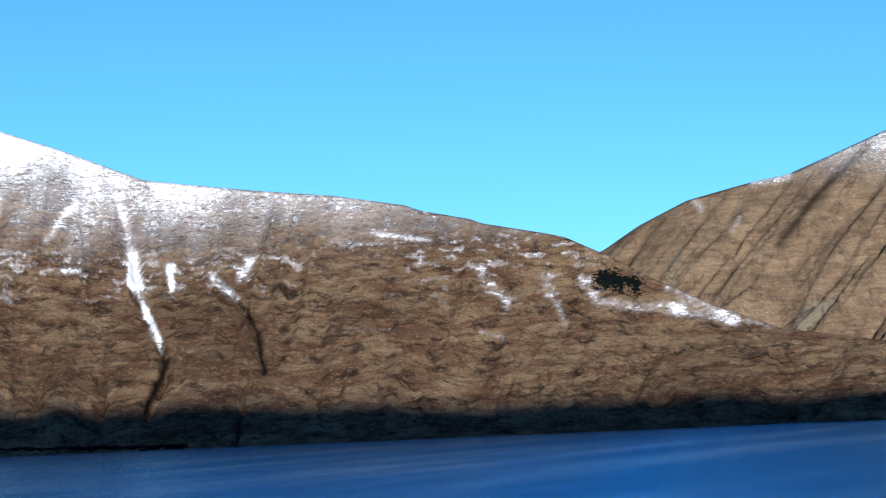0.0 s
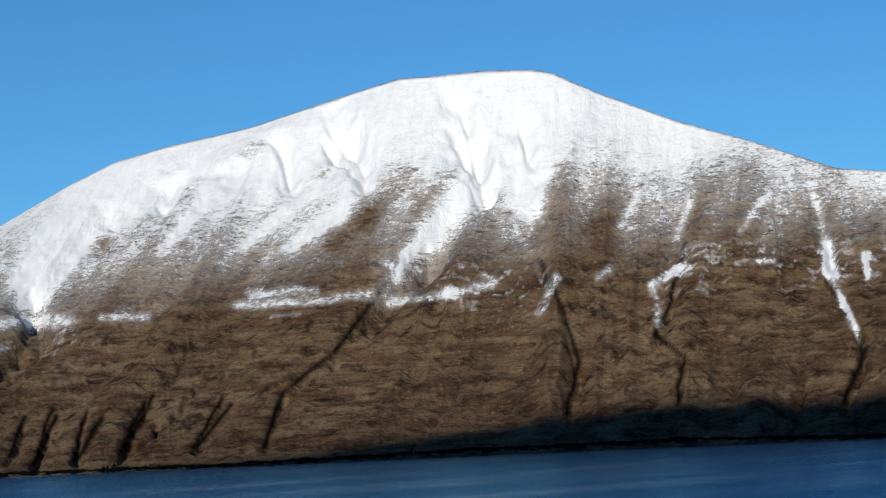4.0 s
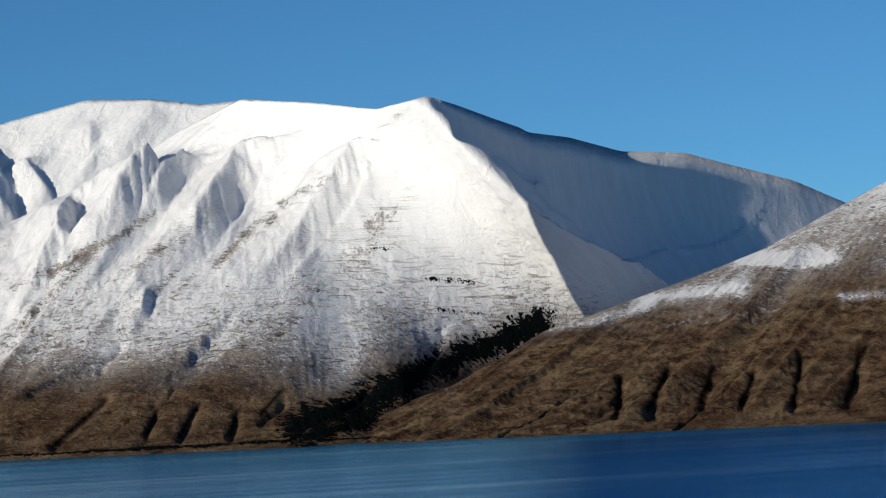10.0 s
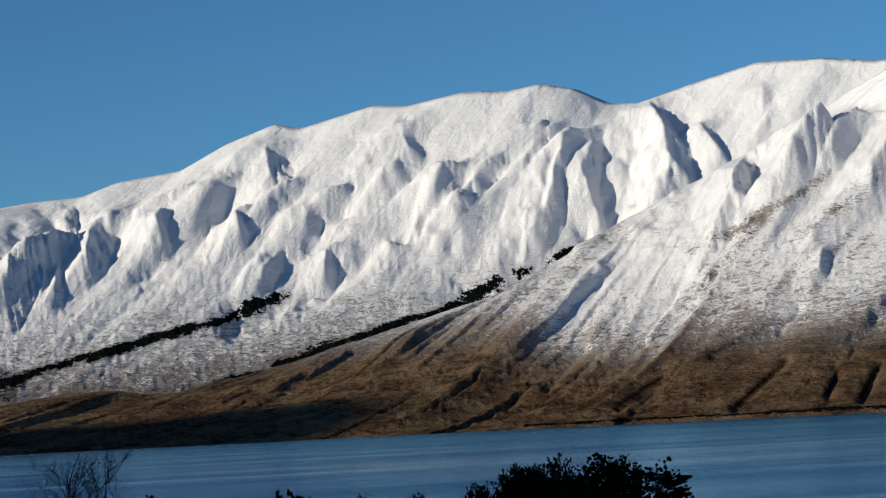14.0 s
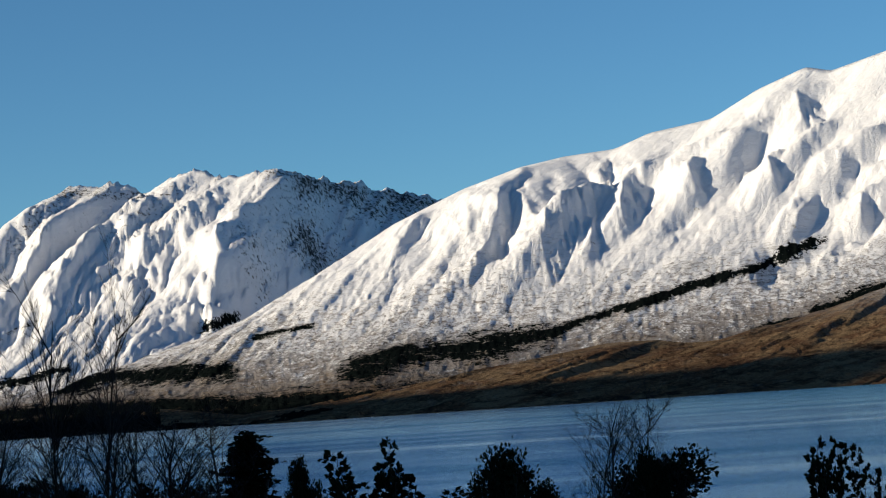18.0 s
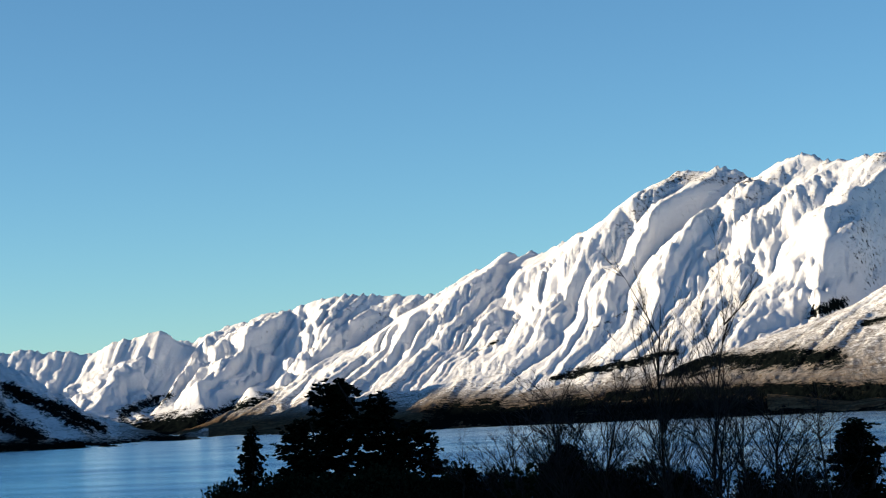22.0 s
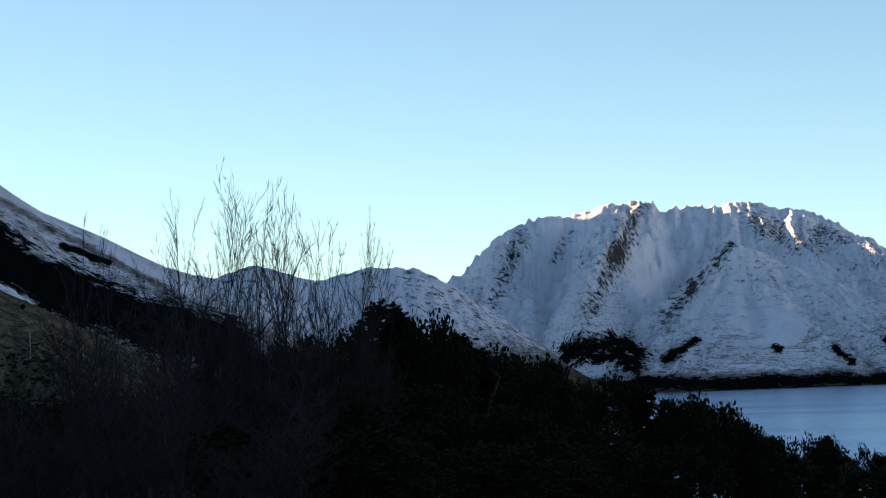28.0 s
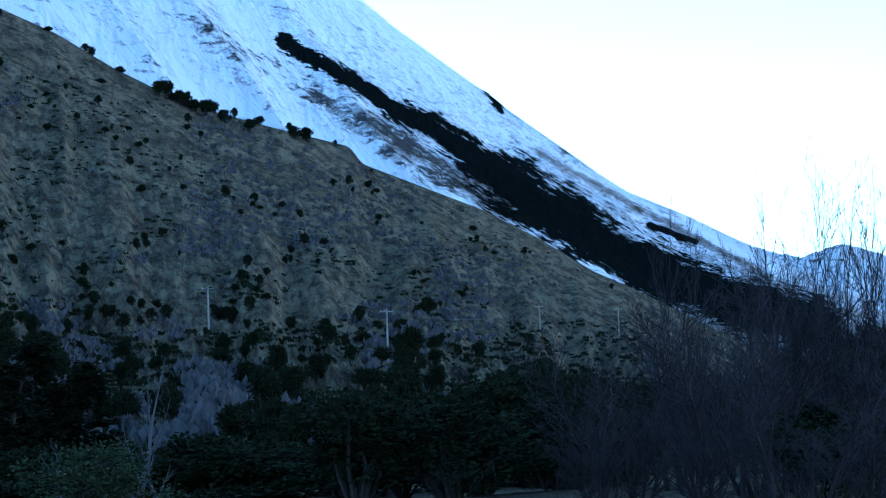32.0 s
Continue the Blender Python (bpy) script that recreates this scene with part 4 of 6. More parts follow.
wall("craggy", 0.45, 1.4, (-18.4, 3.65), (-19.01, 3.09), (-20.07, 2.19), (-21.26, 1.45))
wall("craggy", 0.5, 1.4, (-17, 3.88), (-18.14, 2.91), (-19.36, 1.87), (-20.4, 1.26))
wall("craggy", 0.4, 1.3, (-19.75, 2.91), (-20.65, 2.22), (-21.84, 1.4))
wall("craggy", 0.5, 1.2, (-7.83, 4.06), (-8.16, 3.35), (-8.13, 2.62))
wall("craggy", 0.4, 1.2, (-9.29, 4), (-9.56, 2.99), (-9.52, 2.41))
wall("long", 0.75, 2.03, (15.75, 8.34), (14.81, 7.49), (14.71, 6.98), (15.26, 6.01), (15.44, 5.05), (14.23, 3.71), (12.08, 2.37))
wall("long", 0.5, 1.92, (14.85, 7.52), (13.97, 6.72), (12.84, 6.03), (12.37, 5.17), (12.13, 4.45), (11.01, 3.2), (9.01, 1.95))
wall("long", 0.4, 1.92, (14.09, 6.75), (13.43, 6.15), (13.11, 5.29), (13.51, 4.54), (12.71, 3.65), (11.3, 2.77))
wall("long", 0.35, 1.92, (12.82, 5.3), (12.36, 4.88), (11.69, 4.4), (11.53, 3.89), (11.04, 3.35), (10.17, 2.8))
wall("long", 0.6, 1.81, (13.47, 8.3), (13.07, 7.94), (13.24, 7.4), (13.55, 7.14), (13.15, 6.7), (12.45, 6.26))
wall("long", 0.28, 1.59, (12.13, 8.3), (11.83, 8.03), (11.84, 7.52), (11.59, 7.24), (11.14, 6.96))
wall("long", 0.5, 1.81, (10.03, 8.27), (9.36, 7.66), (8.79, 7.1), (8.31, 6.49), (8.16, 6.04), (7.36, 5.15), (5.93, 4.26))
wall("long", 0.4, 1.81, (13.16, 7.22), (12.73, 6.83), (11.94, 6.28), (11.75, 5.92), (11.3, 5.42), (10.5, 4.92))
wall("long", 0.35, 1.81, (11.41, 6.22), (11.02, 5.87), (9.89, 5.55), (9.55, 5.1), (9.17, 4.68), (8.49, 4.25))
wall("long", 0.3, 1.69, (9.32, 5.24), (8.98, 4.93), (8.6, 4.29), (8.28, 3.94), (7.72, 3.59))
wall("long", 0.5, 1.81, (19.92, 8.72), (19.42, 8.27), (19.49, 7.72), (19, 7.16), (18.45, 6.55), (17.47, 5.94))
wall("long", 0.35, 1.59, (18.15, 7.78), (17.86, 7.51), (17.9, 7.02), (17.65, 6.74), (17.21, 6.47))
wall("long", 0.35, 1.69, (16.6, 6.74), (16.23, 6.41), (16.72, 5.7), (16.37, 5.31), (15.74, 4.92))
wall("long", 0.3, 1.59, (18.41, 7.13), (18.09, 6.84), (17.7, 6.27), (17.42, 5.96), (16.92, 5.64))
wall("long", 1.15, 2.03, (-0.47, 6.26), (-1.2, 5.6), (-1.11, 5.02), (-0.76, 4.42), (-1.27, 3.79), (-2.17, 2.79), (-3.76, 1.8))
wall("long", 0.75, 2.03, (-1.08, 5.45), (-1.72, 4.87), (-2.46, 4.73), (-2.86, 4.17), (-3.05, 3.33), (-3.81, 2.48), (-5.17, 1.64))
wall("long", 0.6, 1.81, (5.64, 7.05), (5.24, 6.68), (4.96, 6.45), (5.04, 5.86), (4.63, 5.41), (3.91, 4.96))
wall("long", 0.55, 1.81, (9.42, 7.73), (8.86, 7.22), (8.5, 6.88), (8.62, 6.44), (8.2, 5.93), (7.56, 5.22), (6.43, 4.51))
wall("long", 0.25, 1.59, (12.13, 8.18), (11.84, 7.92), (11.81, 7.44), (11.56, 7.17), (11.12, 6.89))
wall("long", 0.5, 1.81, (10.37, 6.09), (9.99, 5.75), (9.54, 5.5), (9.21, 5.01), (8.84, 4.6), (8.19, 4.2))
wall("long", 0.35, 1.69, (4.63, 5.32), (4.32, 5.03), (4.06, 4.85), (4.14, 4.48), (3.87, 4.18), (3.38, 3.88))
wall("long", 0.4, 1.69, (2.46, 5.21), (2.15, 4.93), (1.99, 4.77), (2.15, 4.39), (1.88, 4.09), (1.41, 3.8))
wall("long", 0.6, 1.81, (1.39, 5.4), (0.93, 4.98), (0.43, 4.71), (0.21, 3.99), (-0.28, 3.45), (-1.15, 2.9))
wall("long", 0.4, 1.69, (0.22, 4.54), (-0.19, 4.16), (-0.53, 3.86), (-0.59, 3.31), (-1.01, 2.84), (-1.76, 2.38))
wall("long", 0.45, 1.69, (4.56, 6.23), (4.16, 5.87), (3.62, 5.62), (3.15, 5.06), (2.75, 4.61), (2.04, 4.17))
wall("long", 0.4, 1.69, (7.33, 5.82), (6.92, 5.44), (6, 4.95), (5.86, 4.59), (5.44, 4.12), (4.69, 3.65))
wall("long", 0.35, 1.59, (3.08, 5.87), (2.81, 5.62), (1.61, 5.2), (1.36, 4.92), (0.92, 4.65))
wall("long", 0.3, 1.59, (5.38, 4.27), (5.06, 3.98), (4.7, 3.42), (4.42, 3.11), (3.93, 2.8))
wall("long", 0.45, 1.69, (11.29, 6.35), (10.87, 5.97), (10.41, 5.65), (10.09, 5.09), (9.65, 4.61), (8.88, 4.12))
wall("long", 0.3, 1.59, (9.24, 5.18), (8.92, 4.89), (8.59, 4.33), (8.31, 4.02), (7.82, 3.71))
wall("long", 0.25, 1.49, (-3.24, 5.23), (-3.55, 4.94), (-4.16, 4.39), (-4.43, 4.09), (-4.92, 3.78))
wall("long", 0.35, 1.49, (-3.04, 3.88), (-3.33, 3.61), (-3.79, 3.12), (-4.04, 2.85), (-4.48, 2.57))
wall("long", 0.3, 1.59, (-4.73, 4.43), (-5.05, 4.14), (-5.51, 3.58), (-5.79, 3.27), (-6.28, 2.96))
wall("long", 0.3, 1.59, (6.68, 4.24), (6.38, 3.97), (6.27, 3.46), (6.02, 3.18), (5.57, 2.9))
wall("long", 0.5, 1.69, (12.37, 7.08), (12.08, 6.82), (11.76, 6.34), (11.51, 6.06), (11.07, 5.79))
wall("long", 0.35, 1.59, (5.79, 5.94), (5.46, 5.64), (4.69, 5.03), (4.39, 4.69), (3.85, 4.36))

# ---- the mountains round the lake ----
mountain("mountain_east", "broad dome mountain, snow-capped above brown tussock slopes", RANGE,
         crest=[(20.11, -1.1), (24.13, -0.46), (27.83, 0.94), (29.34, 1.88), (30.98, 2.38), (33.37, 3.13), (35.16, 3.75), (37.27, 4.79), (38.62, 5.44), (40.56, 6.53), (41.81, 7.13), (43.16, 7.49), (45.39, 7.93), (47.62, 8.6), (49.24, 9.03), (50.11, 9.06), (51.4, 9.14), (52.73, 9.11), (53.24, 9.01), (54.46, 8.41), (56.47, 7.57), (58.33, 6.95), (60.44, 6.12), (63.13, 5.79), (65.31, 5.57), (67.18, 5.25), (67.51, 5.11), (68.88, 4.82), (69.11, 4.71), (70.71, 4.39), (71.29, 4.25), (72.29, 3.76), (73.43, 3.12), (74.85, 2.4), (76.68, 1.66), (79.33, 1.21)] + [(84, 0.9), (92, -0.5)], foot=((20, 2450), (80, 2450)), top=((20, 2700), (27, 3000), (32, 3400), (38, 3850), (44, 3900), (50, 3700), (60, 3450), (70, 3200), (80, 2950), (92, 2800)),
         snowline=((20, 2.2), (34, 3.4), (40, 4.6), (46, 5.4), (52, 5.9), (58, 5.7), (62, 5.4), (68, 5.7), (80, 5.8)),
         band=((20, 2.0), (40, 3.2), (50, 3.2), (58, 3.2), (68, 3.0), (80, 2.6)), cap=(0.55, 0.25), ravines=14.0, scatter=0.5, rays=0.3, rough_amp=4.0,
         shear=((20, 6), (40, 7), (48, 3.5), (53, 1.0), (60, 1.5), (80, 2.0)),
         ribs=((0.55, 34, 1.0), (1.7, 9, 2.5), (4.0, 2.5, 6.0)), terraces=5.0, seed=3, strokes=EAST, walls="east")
mountain("mountain_south_east", "brown tussock mountain with eroded pale scars", TAWNY,
         crest=[(70.97, 3.53), (72.23, 3.84), (73.2, 4.45), (74.47, 5.04), (76.16, 5.43), (77.1, 5.58), (78.35, 6.06), (79.63, 6.56)] + [(84, 7.6), (92, 7.5)], foot=((70, 3600), (88, 3600)), top=((70, 4500), (88, 4500)),
         snowline=((70, 5.9), (88, 6.6)), band=((70, 1.5), (88, 1.5)), shear=((70, 6), (88, 7)),
         ribs=((0.6, 60, 1.2), (1.8, 22, 2.0), (4, 7, 3)), seed=8, rows=90, strokes=SOUTH_EAST)
mountain("mountain_cone", "conical snow-covered mountain over brown foothills", RANGE,
         crest=[(-12, -0.9)] + [(-3.26, 0.27), (-0.41, 0.7), (3.06, 0.75), (4.93, 1.09), (7.77, 1.89), (9.53, 2.4), (11.15, 2.76), (12.96, 3.7), (14.17, 4.45), (15.63, 5.17), (18.45, 6.38), (20.11, 7.42), (21.76, 8.22), (23.68, 8.07), (25.29, 7.84), (26.63, 8.13), (27.35, 7.88), (28.36, 7.46), (29.03, 7.2), (29.21, 7.07), (30.27, 6.89), (31.64, 6.45), (33.26, 6.33), (34.27, 6), (36, 5.46), (37.27, 4.82), (39.79, 3.47)], foot=((-12, 2460), (24, 2460), (28, 3000), (32, 3500), (40, 3950)), top=((-12, 2800), (-3, 3000), (4, 3300), (10, 3560), (18, 3720), (26.5, 3230), (37.6, 4940), (40, 4975)),
         snowline=((-12, 1.0), (4, 1.8), (10, 2.1), (18, 1.8), (30, 1.6), (40, 1.5)), band=((-4, 2.0), (40, 2.0)),
         shear=((-12, 7), (18, 9), (24, 6), (27, -2), (31, -6), (40, -6)),
         ribs=((0.42, 30, 0.8),), facets=((0.5, 14, 1.0), (1.4, 5, 2.5)), terraces=4.0, cap=(0.6, 0.16), ravines=13.0, scatter=0.3, rays=0.22, rough_amp=2.5, seed=12, lean=-12.0, strokes=CONE, walls="cone")
mountain("mountain_long_range", "long snow-covered range with blue-shadowed gullies", ALPS,
         crest=[(-38, -1.9), (-30, -1.3), (-25, -0.9)] + [(-17.62, 0.26), (-13.24, 0.94), (-11.76, 1.29), (-10.42, 1.64), (-8.77, 2.28), (-7.24, 3.21), (-5.71, 4.14), (-3.85, 4.93), (-2.36, 5.39), (-1.17, 5.59), (0.16, 5.69), (1.07, 6.03), (2.7, 6.27), (3.93, 6.92), (5.21, 7.39), (5.85, 7.24), (7.79, 7.76), (8.68, 7.71), (10.17, 8), (11.35, 7.96), (12.17, 8.1), (13.11, 7.9), (13.97, 7.48), (14.7, 7.46), (16.03, 7.85), (17.79, 8.3), (19.45, 8.29), (20.83, 8.12), (22.15, 8.22), (25.14, 7.64)], foot=((-25, 2470), (-4, 2480), (4, 2750), (10, 2980), (26, 3150)), steep=2.3, bowl=0.16, top=((-25, 3300), (-17, 3550), (-10, 3750), (-4, 3900), (4, 3950), (12.5, 3950), (14.5, 4060), (26, 4060)),
         cap=(0.56, 0.17), snowline=((-25, 0.5), (-18, 0.5), (-12, 0.7), (-4, 1.1), (5, 1.5), (25, 1.5)), band=((-18, 2.2), (0, 3.0), (25, 3.0)),
         shear=((-38, 0), (-27, 0), (-20, 3), (-10, 8), (0, 10), (15, 8), (25, 6)),
         ribs=((0.36, 14, 0.9),), alpine=6.0, twist=0.5, terraces=2.5, seed=21, rough_amp=3.5, strokes=LONG, walls="long")
mountain("mountain_craggy", "craggy snow mountain with rocky crest and shaded cirque", ALPS,
         crest=[(-38, -2.0), (-30, -1.0)] + [(-26.98, -0.51), (-25.55, -0.15), (-24.52, 0.37), (-23.21, 0.96), (-21.87, 1.84), (-19.92, 2.92), (-18.57, 3.66), (-17.24, 3.74), (-16.04, 4.34), (-15.12, 5.03), (-13.92, 5.55), (-12.83, 5.62), (-12.11, 5.33), (-10.83, 5.82), (-10.04, 5.58), (-8.7, 5.75), (-7.69, 5.44), (-6.67, 5.3), (-5.52, 4.93), (-4.5, 4.68), (-2.79, 4.08)], foot=((-30, 2480), (-2, 2490)), steep=2.5, bowl=0.06, top=((-30, 4000), (-24, 4700), (-18, 4800), (-12, 4700), (-8.7, 4480), (-6, 4780), (-2, 4970)),
         snowline=((-30, 0.1), (-24, 0.1), (-2, 0.6)), band=((-27, 0.7), (-2, 1.3)), shear=((-27, 5), (-12, 8), (-6, 5)),
         ribs=((0.42, 16, 1.0),), alpine=23.0, twist=0.7, jag=0.34, crag=0.42, crag_from=3.4, seed=30, rough_amp=4.5, lean=2.8, strokes=CRAGGY, walls="craggy")
mountain("mountain_valley_side", "distant snowy range lining the valley head", ALPS,
         crest=[(-30.03, 0.78), (-29.69, 1.13), (-28.81, 1.46), (-28.07, 1.75), (-27.62, 1.85), (-27.04, 1.8), (-25.86, 2.07), (-24.82, 2.39), (-23.78, 2.61), (-22.45, 2.81), (-21.43, 2.73), (-20.55, 2.72), (-19.26, 2.37), (-17.85, 1.43)], foot=((-31, 3700), (-17, 4200)), top=((-31, 4900), (-17, 4920)),
         snowline=((-31, -0.9), (-17, -0.8)), band=((-31, 0.6), (-17, 0.6)), shear=((-31, 3), (-17, 4)),
         ribs=((0.6, 16, 1.0),), alpine=40.0, twist=0.7, jag=0.3, crag=0.5, crag_from=1.4, seed=35, rough_amp=4.5, rows=90, strokes=VALLEY)
mountain("mountain_valley_head", "far snow peaks closing the valley head", ALPS,
         crest=[(-33.12, 1.59), (-32.52, 1.93), (-31.8, 1.69), (-31.21, 1.71), (-30.18, 1.71), (-29.46, 1.53), (-28.71, 1.87), (-28.12, 1.93), (-27.83, 2.08), (-27.31, 2.03), (-27.1, 1.82), (-25.81, 1.33)], foot=((-34, 4300), (-25, 4300)), top=((-34, 4800), (-25, 4800)),
         snowline=((-34, -1.5), (-25, -1.5)), band=((-34, 0.6), (-25, 0.6)), shear=((-34, 1), (-25, 2)),
         ribs=((1.0, 40, 1.2), (3.0, 18, 2.0)), jag=0.25, crag=0.5, crag_from=1.0, seed=41, rough_amp=12.0, rows=60, back=1.15)
mountain("mountain_north", "shaded blue-white snow mountain with rocky ribs", ALPS,
         crest=[(-45.25, 2.17), (-44.51, 2.73), (-43.32, 3.64), (-42.29, 3.82), (-40.96, 4.07), (-40.01, 4.16), (-39.36, 3.87), (-37.74, 3.99), (-36.42, 3.83), (-35.12, 3.34), (-33.97, 2.78), (-32.83, 2.15), (-31.84, 1.6), (-30.71, 0.97), (-29.32, 0.05), (-28.63, -0.34), (-27.08, -0.68)] + [(-26.4, -1.0)], foot=((-46, 2480), (-27, 2480)), top=((-46, 3500), (-36, 3700), (-27, 3200)),
         snowline=((-46, -0.3), (-27, -0.3)), band=((-46, 0.8), (-27, 0.9)), shear=((-46, 0), (-40, 0.5), (-36, -2), (-27, -3)),
         ribs=((0.5, 40, 1.4), (1.6, 10, 2.4)), alpine=26.0, twist=0.7, cap=(0.66, 0.1), jag=0.42, crag=0.45, crag_from=1.0, seed=47, rough_amp=10.0, strokes=NORTH)
mountain("spur_north", "smooth snow spur below the northern mountain", ALPS,
         crest=[(-41.56, -0.37), (-40.34, 1.05), (-39.14, 1.88), (-38.08, 2.8), (-37.7, 3), (-37.05, 2.68), (-35.33, 1.88), (-33.76, 0.95), (-32.2, 0.01), (-30.79, -0.62)], foot=((-42, 2480), (-30, 2480)), top=((-42, 3000), (-37, 3150), (-30, 2800)),
         snowline=((-42, -0.35), (-30, -0.35)), band=((-42, 0.7), (-30, 0.7)), shear=((-42, 1.5), (-38, 0), (-36, -3), (-30, -4)),
         ribs=((0.7, 26, 1.2), (2.2, 8, 2.2)), facets=((1.1, 14, 2.0), (2.8, 6, 4.0)), cap=(0.62, 0.12), crag=0.55, crag_from=0.8, seed=49, jag=0.16, rough_amp=11.0, rows=90, strokes=NORTH)
mountain("foothill_north", "low snowy foothills beside the lake", ALPS,
         crest=[(-53.75, 2.89), (-52.74, 3.04), (-51.16, 2.58), (-50.13, 2.94), (-48.55, 2.41), (-47.22, 2.73), (-45.9, 2.67), (-45.04, 2.2), (-43.9, 1.35), (-42.76, 0.57), (-42.06, -0.04), (-40.78, -0.82)], foot=((-54, 1500), (-40, 1700)), top=((-54, 2300), (-40, 2350)),
         snowline=((-54, 0.8), (-40, 0.6)), band=((-54, 1.6), (-40, 1.6)), shear=((-54, 0), (-40, -1.5)),
         ribs=((0.7, 26, 1.2), (2.2, 12, 2.2), (5, 5, 4)), crag=0.75, crag_from=0.3, seed=52, jag=0.12, rough_amp=9.0, rows=70)
mountain("mountain_west", "steep snow-streaked mountainside with a dark wooded strip", ALPS,
         crest=[(-84, 15.0), (-78, 18.0), (-74, 18.0), (-71, 16.0)] + [(-67.2, 13.29), (-64.61, 11.28), (-62.3, 9.64), (-61.44, 8.9), (-59.13, 7.15), (-58.56, 6.69), (-57.13, 5.62), (-55.7, 4.54), (-54.27, 3.9), (-53.9, 3.73), (-52.46, 2.95), (-51.02, 2.02), (-50.31, 1.48), (-48.16, 0.3)] + [(-45, -1.5)],
         foot=((-136, 400), (-75, 500), (-48, 700)), top=((-136, 1600), (-70, 1600), (-48, 1750)),
         snowline=((-132, 4.0), (-70, 4.5), (-60, 3.0), (-48, 0.8)), band=((-132, 3.0), (-48, 2.4)), shear=((-132, 0), (-72, -14), (-48, -14)),
         ribs=((0.35, 20, 0.8),), cap=(0.60, 0.05), crag=0.45, crag_from=2.0, seed=58, bowl=0.8, rough_amp=2.0, strokes=WEST)
# out of view: its crest is set so that its shadow covers the eastern shore
mountain("mountain_west_shoulder", "unseen snowy shoulder added to cast the shadow on the eastern shore", ALPS,
         crest=[(-156, 17.0), (-146, 21.5), (-137, 22.4), (-131, 22.9), (-125.5, 23.2), (-118, 23.5), (-112.3, 23.7), (-108.5, 23.4), (-104.7, 22.65), (-101, 21.55), (-97, 20.6), (-94, 19.2), (-89.6, 16.0), (-82, 10.0), (-72, 6.0)],
         foot=((-156, 900), (-73, 1200)), top=((-156, 2600), (-73, 2600)), snowline=((-138, 4.0), (-73, 4.5)), band=((-138, 3.0), (-73, 3.0)),
         ribs=((0.35, 26, 0.8), (1.1, 12, 1.4)), seed=58, bowl=0.8, step=0.4, rows=50)
# added behind the western crest, never seen: blocks the sun from the northern shore
mountain("range_far_west", "unseen snowy range behind the western mountainside, added to shade the northern shore", ALPS,
         crest=[(-112, 8.0), (-104, 8.2), (-97, 8.5), (-92, 10.3), (-89.5, 12.6), (-87.2, 14.3), (-86, 14.6), (-84.9, 14.5), (-83.5, 13.8), (-81.8, 12.5), (-78.4, 11.4), (-74, 10.4), (-71, 9.3), (-65, 8.3), (-61, 6.9), (-58, 5.0), (-55, 2.8), (-53, 1.5)],
         foot=((-104, 3300), (-53, 3300)), top=((-104, 4300), (-53, 4300)), snowline=((-82, 1), (-53, 1)), band=((-82, 2), (-53, 2)),
         ribs=((0.4, 50, 1.0),), seed=63, step=0.3, rows=30)
mountain("hills_south", "brown hills closing the lake to the south", TAWNY,
         crest=[(85, 3.0), (94, 6.5), (110, 6.0), (140, 4.5), (170, 5.0), (195, 6.5), (204, 10.0), (214, 13.0)],
         foot=((85, 2600), (150, 1800), (224, 500)), top=((85, 4300), (150, 3600), (224, 1700)), snowline=((78, 7), (232, 7)), band=((78, 2), (232, 2)),
         ribs=((0.4, 50, 1.0), (1.2, 18, 2)), seed=66, step=0.3, rows=40)


# ---- the lake and the land under it ----
def disc(name, radius, z, mat, rings=40, spokes=180, label="", category="", wav=None):
    bm = bmesh.new()
    rad = [radius * (k / rings) ** 2 for k in range(rings + 1)]
    loops = []
    for rr in rad[1:]:
        loops.append([bm.verts.new((rr * math.sin(2 * math.pi * s / spokes), rr * math.cos(2 * math.pi * s / spokes), z)) for s in range(spokes)])
    mid = bm.verts.new((0, 0, z))
    for s in range(spokes):
        bm.faces.new((mid, loops[0][(s + 1) % spokes], loops[0][s]))
        for k in range(len(loops) - 1):
            bm.faces.new((loops[k][s], loops[k][(s + 1) % spokes], loops[k + 1][(s + 1) % spokes], loops[k + 1][s]))
    me = bpy.data.meshes.new(name)
    bm.to_mesh(me)
    bm.free()
    me.materials.append(mat)
    ob = new(name, me)
    return tagged(ob, label, category, kind="structure")


